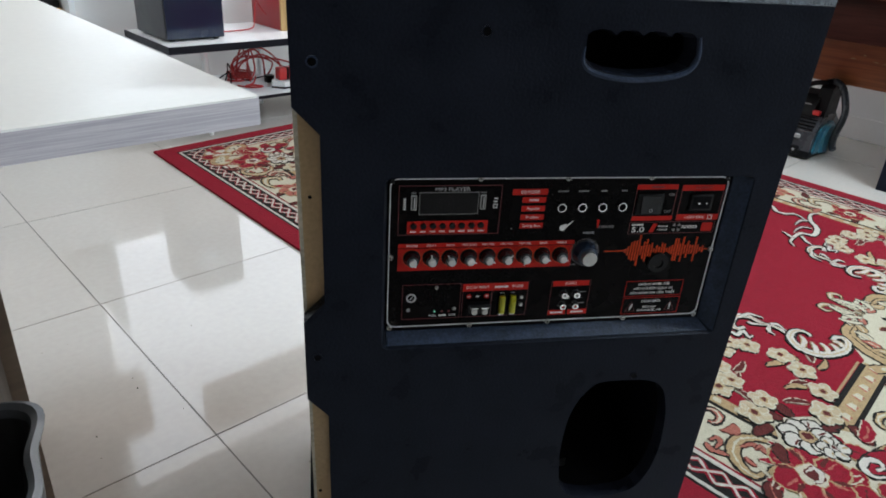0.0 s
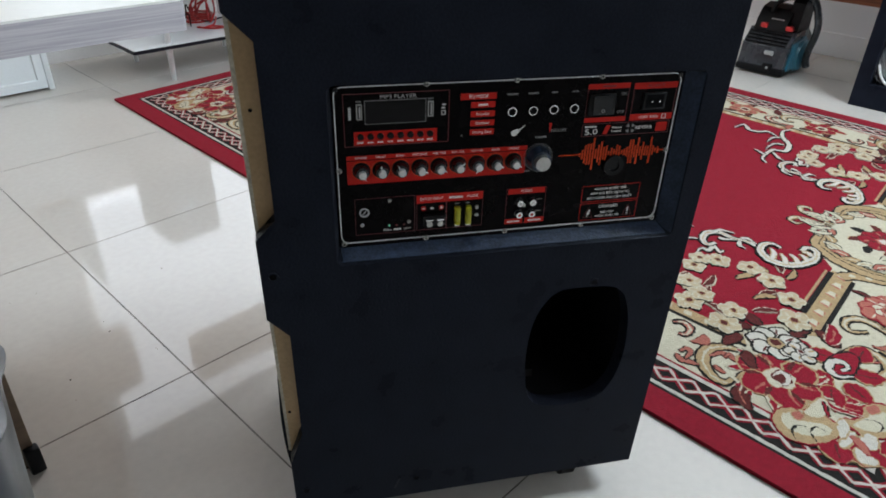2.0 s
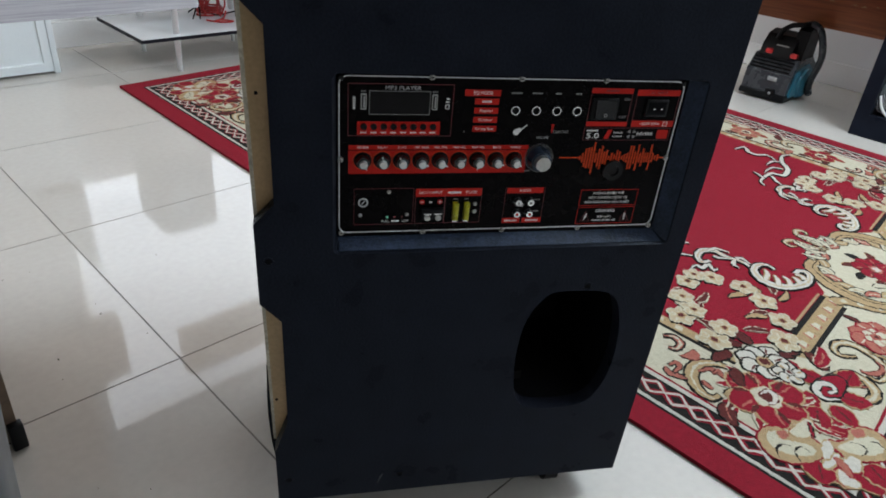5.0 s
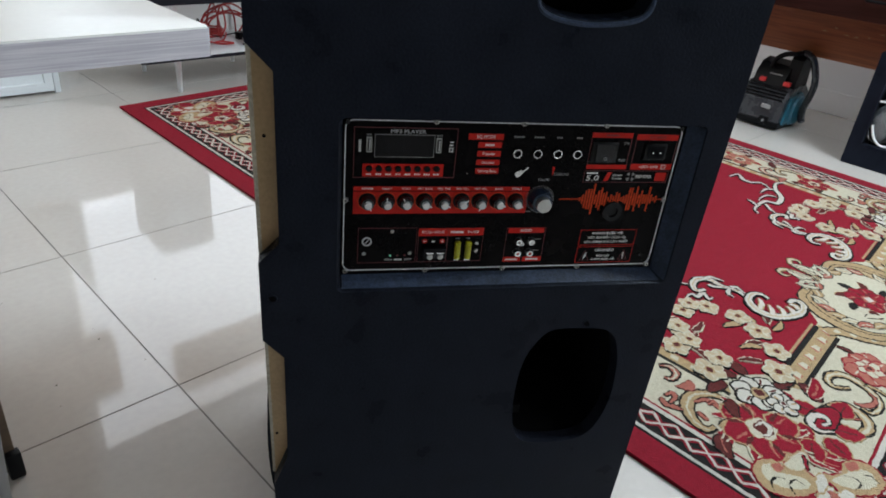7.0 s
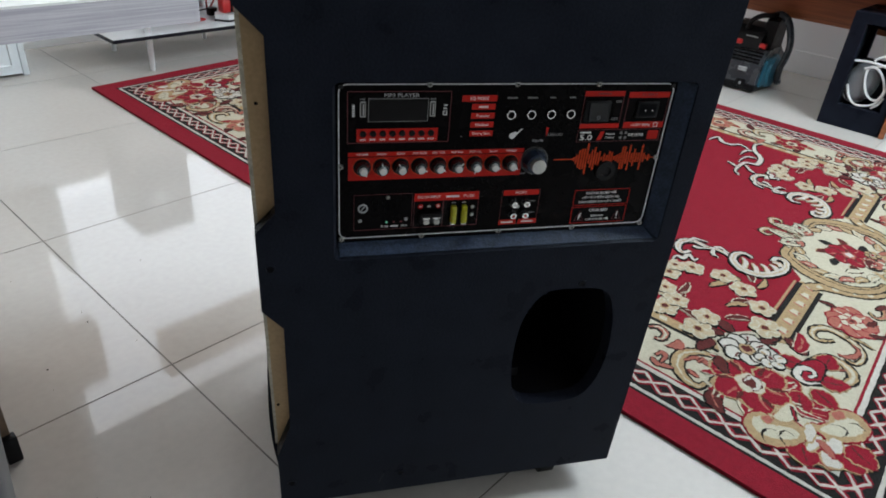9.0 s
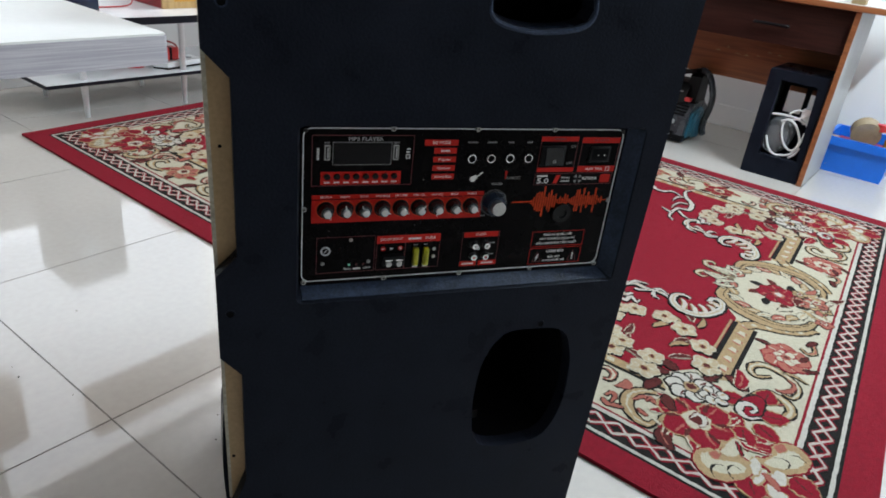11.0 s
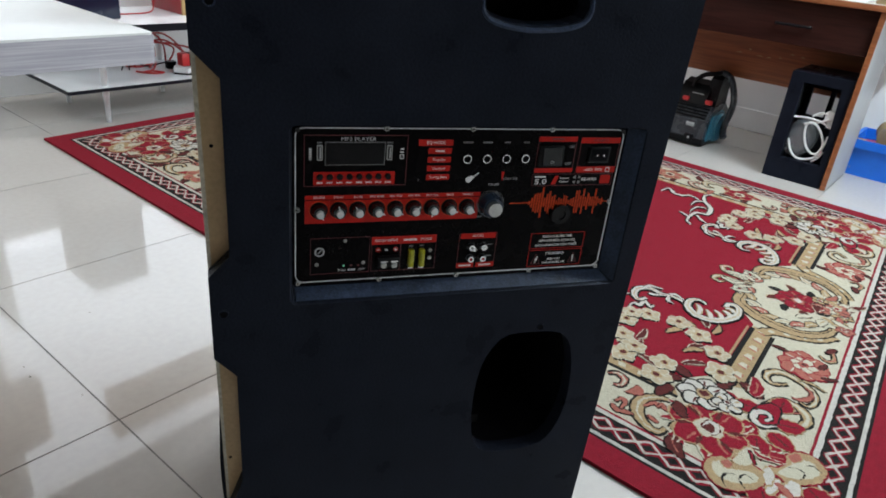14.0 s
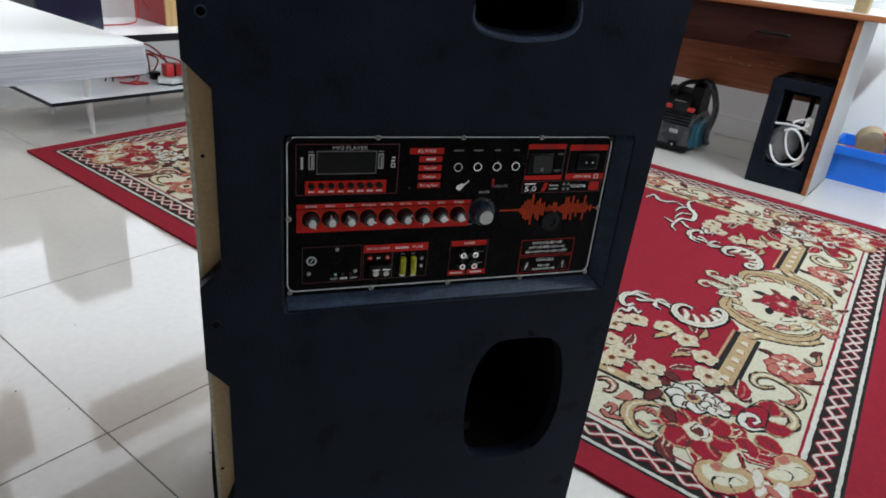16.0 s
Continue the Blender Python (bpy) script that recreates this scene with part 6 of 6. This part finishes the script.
    for row in ([(0.694, 0.496), (0.727, 0.502), (0.745, 0.517)], [(0.695, 0.462), (0.717, 0.471), (0.737, 0.488)], [(0.714, 0.442), (0.738, 0.45), (0.751, 0.469)], [(0.741, 0.425), (0.761, 0.434), (0.768, 0.451)], [(0.779, 0.424), (0.791, 0.436), (0.785, 0.45)]):
        stroke(row, 0.012, R_WHITE, R_TAN, 0.0016, thin=(0.8, 0.3))
    far_spray()


def far_spray():
    """The farther run of white leaves beside the long side."""
    stroke([(0.344, 0.753), (0.378, 0.767), (0.44, 0.747), (0.495, 0.708), (0.564, 0.7), (0.587, 0.736), (0.677, 0.738), (0.709, 0.715)], 0.017, R_WHITE, R_BLACK, 0.002, thin=(0.3, 0.3))
    for row in ([(0.509, 0.721), (0.526, 0.751), (0.593, 0.756)], [(0.606, 0.726), (0.637, 0.7), (0.652, 0.675)], [(0.649, 0.739), (0.633, 0.764), (0.624, 0.785)], [(0.447, 0.754), (0.469, 0.773), (0.52, 0.775)]):
        stroke(row, 0.010, R_WHITE, R_BLACK, 0.0018, thin=(0.8, 0.3))
    stroke([(0.468, 0.912), (0.416, 0.898), (0.452, 0.866), (0.451, 0.834), (0.422, 0.807), (0.446, 0.767)], 0.015, R_WHITE, R_BLACK, 0.002, thin=(0.4, 0.3))
    for pt, r in (((0.566, 0.633), 0.030), ((0.45, 0.609), 0.030), ((0.42, 0.566), 0.032), ((0.409, 0.486), 0.034)):
        garland(pt, r, 0.5)


def end_motifs():
    """The medallion on the middle of a short end."""
    c = (1.0, 0.325)
    ground = [(1.0 + 0.172 * math.cos(t), 0.325 + 0.128 * math.sin(t)) for t in [2 * math.pi * k / 40 for k in range(40)]]
    m1 = piece("medallion", R_CREAM, ground)
    for s in (-1, 1):
        # outer gold band that carries on from the bar, then the double arch
        stroke([(1.0 + s * a, b) for a, b in ((0.262, 0.345), (0.232, 0.318), (0.212, 0.27), (0.182, 0.218), (0.135, 0.182))], 0.030, R_TAN, R_BLACK, 0.003, thin=(0.9, 0.3))
        for a, b in ((0.238, 0.325), (0.219, 0.29), (0.2, 0.25), (0.178, 0.217)):
            piece("dot", R_CREAM, disc((1.0 + s * a, b), 0.008, 8))
        arch = [(1.0 + s * a, b) for a, b in ((0.078, 0.436), (0.138, 0.432), (0.180, 0.378), (0.194, 0.318), (0.186, 0.262), (0.140, 0.212), (0.088, 0.196))]
        stroke(arch, 0.040, R_TAN, R_BLACK, 0.0032, thin=(0.7, 0.35))
        stroke([(1.0 + (x - 1.0) * 0.97, 0.325 + (y - 0.325) * 0.97) for x, y in arch], 0.003, R_BLACK, None, thin=(1, 1), name="line")
        for k in range(9):
            t = radians(68 - 17 * k)
            q = (1.0 + s * 0.160 * math.cos(t), 0.320 + 0.112 * math.sin(t))
            g = t + 2.3
            teardrop(q, 0.046, g if s > 0 else math.pi - g, 0.020, (R_SALMON, R_TAN, R_CREAM)[k % 3], R_BLACK, 0.0022, -0.9 * s, R_CREAM if k % 3 < 2 else R_TAN)
    for s in (-1, 1):
        stroke([(1.0 + s * a, b) for a, b in ((0.09, 0.436), (0.075, 0.462), (0.05, 0.462), (0.045, 0.440), (0.062, 0.430))], 0.012, R_CREAM, R_BLACK, 0.0018)
        stroke([(1.0 + s * a, b) for a, b in ((0.008, 0.43), (0.012, 0.48), (0.024, 0.52), (0.05, 0.532), (0.062, 0.512), (0.046, 0.500))], 0.015, R_TAN, R_BLACK, 0.002, R_CREAM)
        for a, b, g in ((0.015, 0.45, 60), (0.02, 0.43, 40), (0.03, 0.46, 70), (0.05, 0.42, 35)):
            teardrop((1.0 + s * a, b), 0.06, radians(g if s > 0 else 180 - g), 0.012, R_CREAM, R_BLACK, 0.0018, 0.5 * s)
    for k in range(8):
        t = 0.4 + 2 * math.pi * k / 8
        teardrop((c[0] + 0.056 * math.cos(t), 0.305 + 0.050 * math.sin(t)), 0.040, t, 0.018, (R_MAROON, R_BLACK)[k % 2], R_BLACK if k % 2 else R_TAN, 0.0012, 0.4)
    bloom((1.0, 0.305), 0.058, 7, 0.3, R_RED, R_MAROON, R_SALMON, R_WHITE, R_SALMON, 0.0030, 0.34)
    # crowded small blossoms towards the border
    rn = random.Random(4)
    for k in range(16):
        a, b = 1.0 + rn.uniform(-0.10, 0.10), 0.168 + 0.088 * (k / 15)
        teardrop((a, b), 0.05, rn.uniform(0, 6.3), 0.016, (R_TAN, R_SALMON, R_MAROON, R_CREAM)[k % 4], R_BLACK if k % 2 else R_CREAM, 0.0016)
        if k % 2:
            bloom((1.0 + rn.uniform(-0.085, 0.085), b), rn.uniform(0.022, 0.034), 5, k, (R_SALMON, R_TAN, R_CREAM)[k // 2 % 3], (R_MAROON, R_BLACK)[k // 2 % 2], R_CREAM, R_RED, None, 0.0016)


def side_motifs():
    """Gold line, flowers and scrolls along a long side."""
    lay("gold_bar", R_TAN, [(0.316, 0.42), (0.345, 0.44), (0.345, RB_ - 0.44), (0.316, RB_ - 0.42)], 0.0096)
    lay("black_line", R_BLACK, [(0.307, 0.42), (0.316, 0.42), (0.316, RB_ - 0.42), (0.307, RB_ - 0.42)], 0.0100)
    for k in range(38):
        b = 0.5 + 0.048 * k
        lay("bar_dot", R_CREAM, [(0.324, b), (0.338, b + 0.004), (0.337, b + 0.022), (0.323, b + 0.018)], 0.0100)
    for k in range(6):
        b = 0.67 + 0.29 * k
        if b > 2.25:
            continue
        stroke([(0.190, b + 0.05), (0.180, b + 0.10), (0.205, b + 0.145), (0.245, b + 0.13), (0.240, b + 0.10)], 0.024, R_TAN, inner=R_CREAM)
        stroke([(0.290, b + 0.10), (0.295, b + 0.16), (0.265, b + 0.19), (0.235, b + 0.175), (0.250, b + 0.155)], 0.020, R_SALMON, inner=R_CREAM)
        for q in range(5):
            teardrop((0.235, b), 0.085, radians(20 + 72 * q), 0.024, (R_MAROON, R_RED)[q % 2], (R_BLACK, R_TAN)[q % 2], 0.002)
        teardrop((0.20, b + 0.16), 0.06, radians(120), 0.020, R_MAROON, R_BLACK)
        teardrop((0.28, b + 0.09), 0.06, radians(30), 0.018, R_SALMON, R_BLACK, 0.0018, -0.5)
        bloom((0.235, b), 0.056, 6, k, (R_RED, R_SALMON)[k % 2], R_TAN, R_CREAM, R_MAROON, R_MAROON)


CORNERS = [lambda a, b: (a, b), lambda a, b: (RA - a, b), lambda a, b: (a, RB_ - b), lambda a, b: (RA - a, RB_ - b)]
for f_ in (CORNERS[0], CORNERS[1]):
    FOLD[0], PZC[0] = f_, 0.0102
    side_motifs()
for f_ in (CORNERS[0], CORNERS[2]):
    FOLD[0], PZC[0] = f_, 0.0103
    end_motifs()
for f_ in CORNERS:
    FOLD[0], PZC[0] = f_, 0.0107
    corner_motifs()
FOLD[0] = CORNERS[0]
# lattice of crossing white zigzags on the black band


def zigzag(p0, p1, side, w):
    (a0, b0), (a1, b1) = p0, p1
    L = math.hypot(a1 - a0, b1 - b0)
    n = round(L / 0.049)
    ux, uy = (a1 - a0) / L, (b1 - b0) / L
    for ph in (1, -1):
        for k in range(n):
            s0, s1 = k * L / n, (k + 1) * L / n
            h0 = w * ph * (1 if k % 2 else -1)
            q0 = (a0 + ux * s0 - uy * h0, b0 + uy * s0 + ux * h0)
            q1 = (a0 + ux * s1 + uy * h0, b0 + uy * s1 - ux * h0)
            dx, dy = q1[0] - q0[0], q1[1] - q0[1]
            l_ = math.hypot(dx, dy)
            tx, ty = -dy / l_, dx / l_
            for mt, hw, zz in ((R_RED, 0.0062, 0.0094), (R_WHITE, 0.0027, 0.0097)):
                edge_a, edge_b = [], []
                for k_ in range(6):
                    f_, j_ = k_ / 5, (0.0017 if 0 < k_ < 5 else 0.0)
                    cx, cy = q0[0] + dx * f_, q0[1] + dy * f_
                    wa, wb = hw + RT.uniform(-j_, j_), hw + RT.uniform(-j_, j_)
                    edge_a.append((cx + tx * wa, cy + ty * wa))
                    edge_b.append((cx - tx * wb, cy - ty * wb))
                lay("lattice_back" if mt is R_RED else "lattice", mt, edge_a + edge_b[::-1], zz + (0.00008 if ph > 0 else 0))


m_ = 0.1125
zigzag((m_, m_), (RA - m_, m_), 0, 0.0185)
zigzag((m_, RB_ - m_), (RA - m_, RB_ - m_), 0, 0.0185)
zigzag((m_, m_), (m_, RB_ - m_), 0, 0.0185)
zigzag((RA - m_, m_), (RA - m_, RB_ - m_), 0, 0.0185)
for (kind, mname), b in MOTIF.items():
    tagged(part(kind, b, bpy.data.materials[mname], RUG, smooth=False), kind="stuff")

# ---- grit on the floor ----
rn = random.Random(8)
gb_ = bmesh.new()
for k in range(12):
    u, v = rn.uniform(-0.28, 0.14), rn.uniform(0.22, 1.0)
    r_ = rn.uniform(0.0006, 0.0018)
    prism([(u + r_ * rn.uniform(0.6, 1.2) * math.cos(a), v + r_ * rn.uniform(0.6, 1.2) * math.sin(a)) for a in (0.0, 1.1, 2.3, 3.4, 4.5, 5.5)], 0.0001, 0.0011, XY, gb_)
tagged(part("floor_grit", gb_, M_POCKET, smooth=False), "small dark specks of grit scattered on the tiles", "grit", kind="stuff")

# ---- floor tiles ----
tile_mesh = None
for i in range(-5, 7):
    for j in range(-8, 5):
        u, v = TU + i * TILE, TV + j * TILE
        if u > U1 or u + TILE < U0 or v > V1 or v + TILE < V0:
            continue
        if tile_mesh is None:
            t = part("tile", box(0.0015, TILE - 0.0015, 0.0015, TILE - 0.0015, -0.010, 0.0), M_TILE, floor, smooth=False)
            tile_mesh = t.data
        else:
            t = new("tile", tile_mesh)
            t.parent = floor
        du, dv = i * TILE, j * TILE
        t.location = (TU + du * math.cos(TURN) - dv * math.sin(TURN), TV + du * math.sin(TURN) + dv * math.cos(TURN), 0)
        t.rotation_euler = (0, 0, TURN)
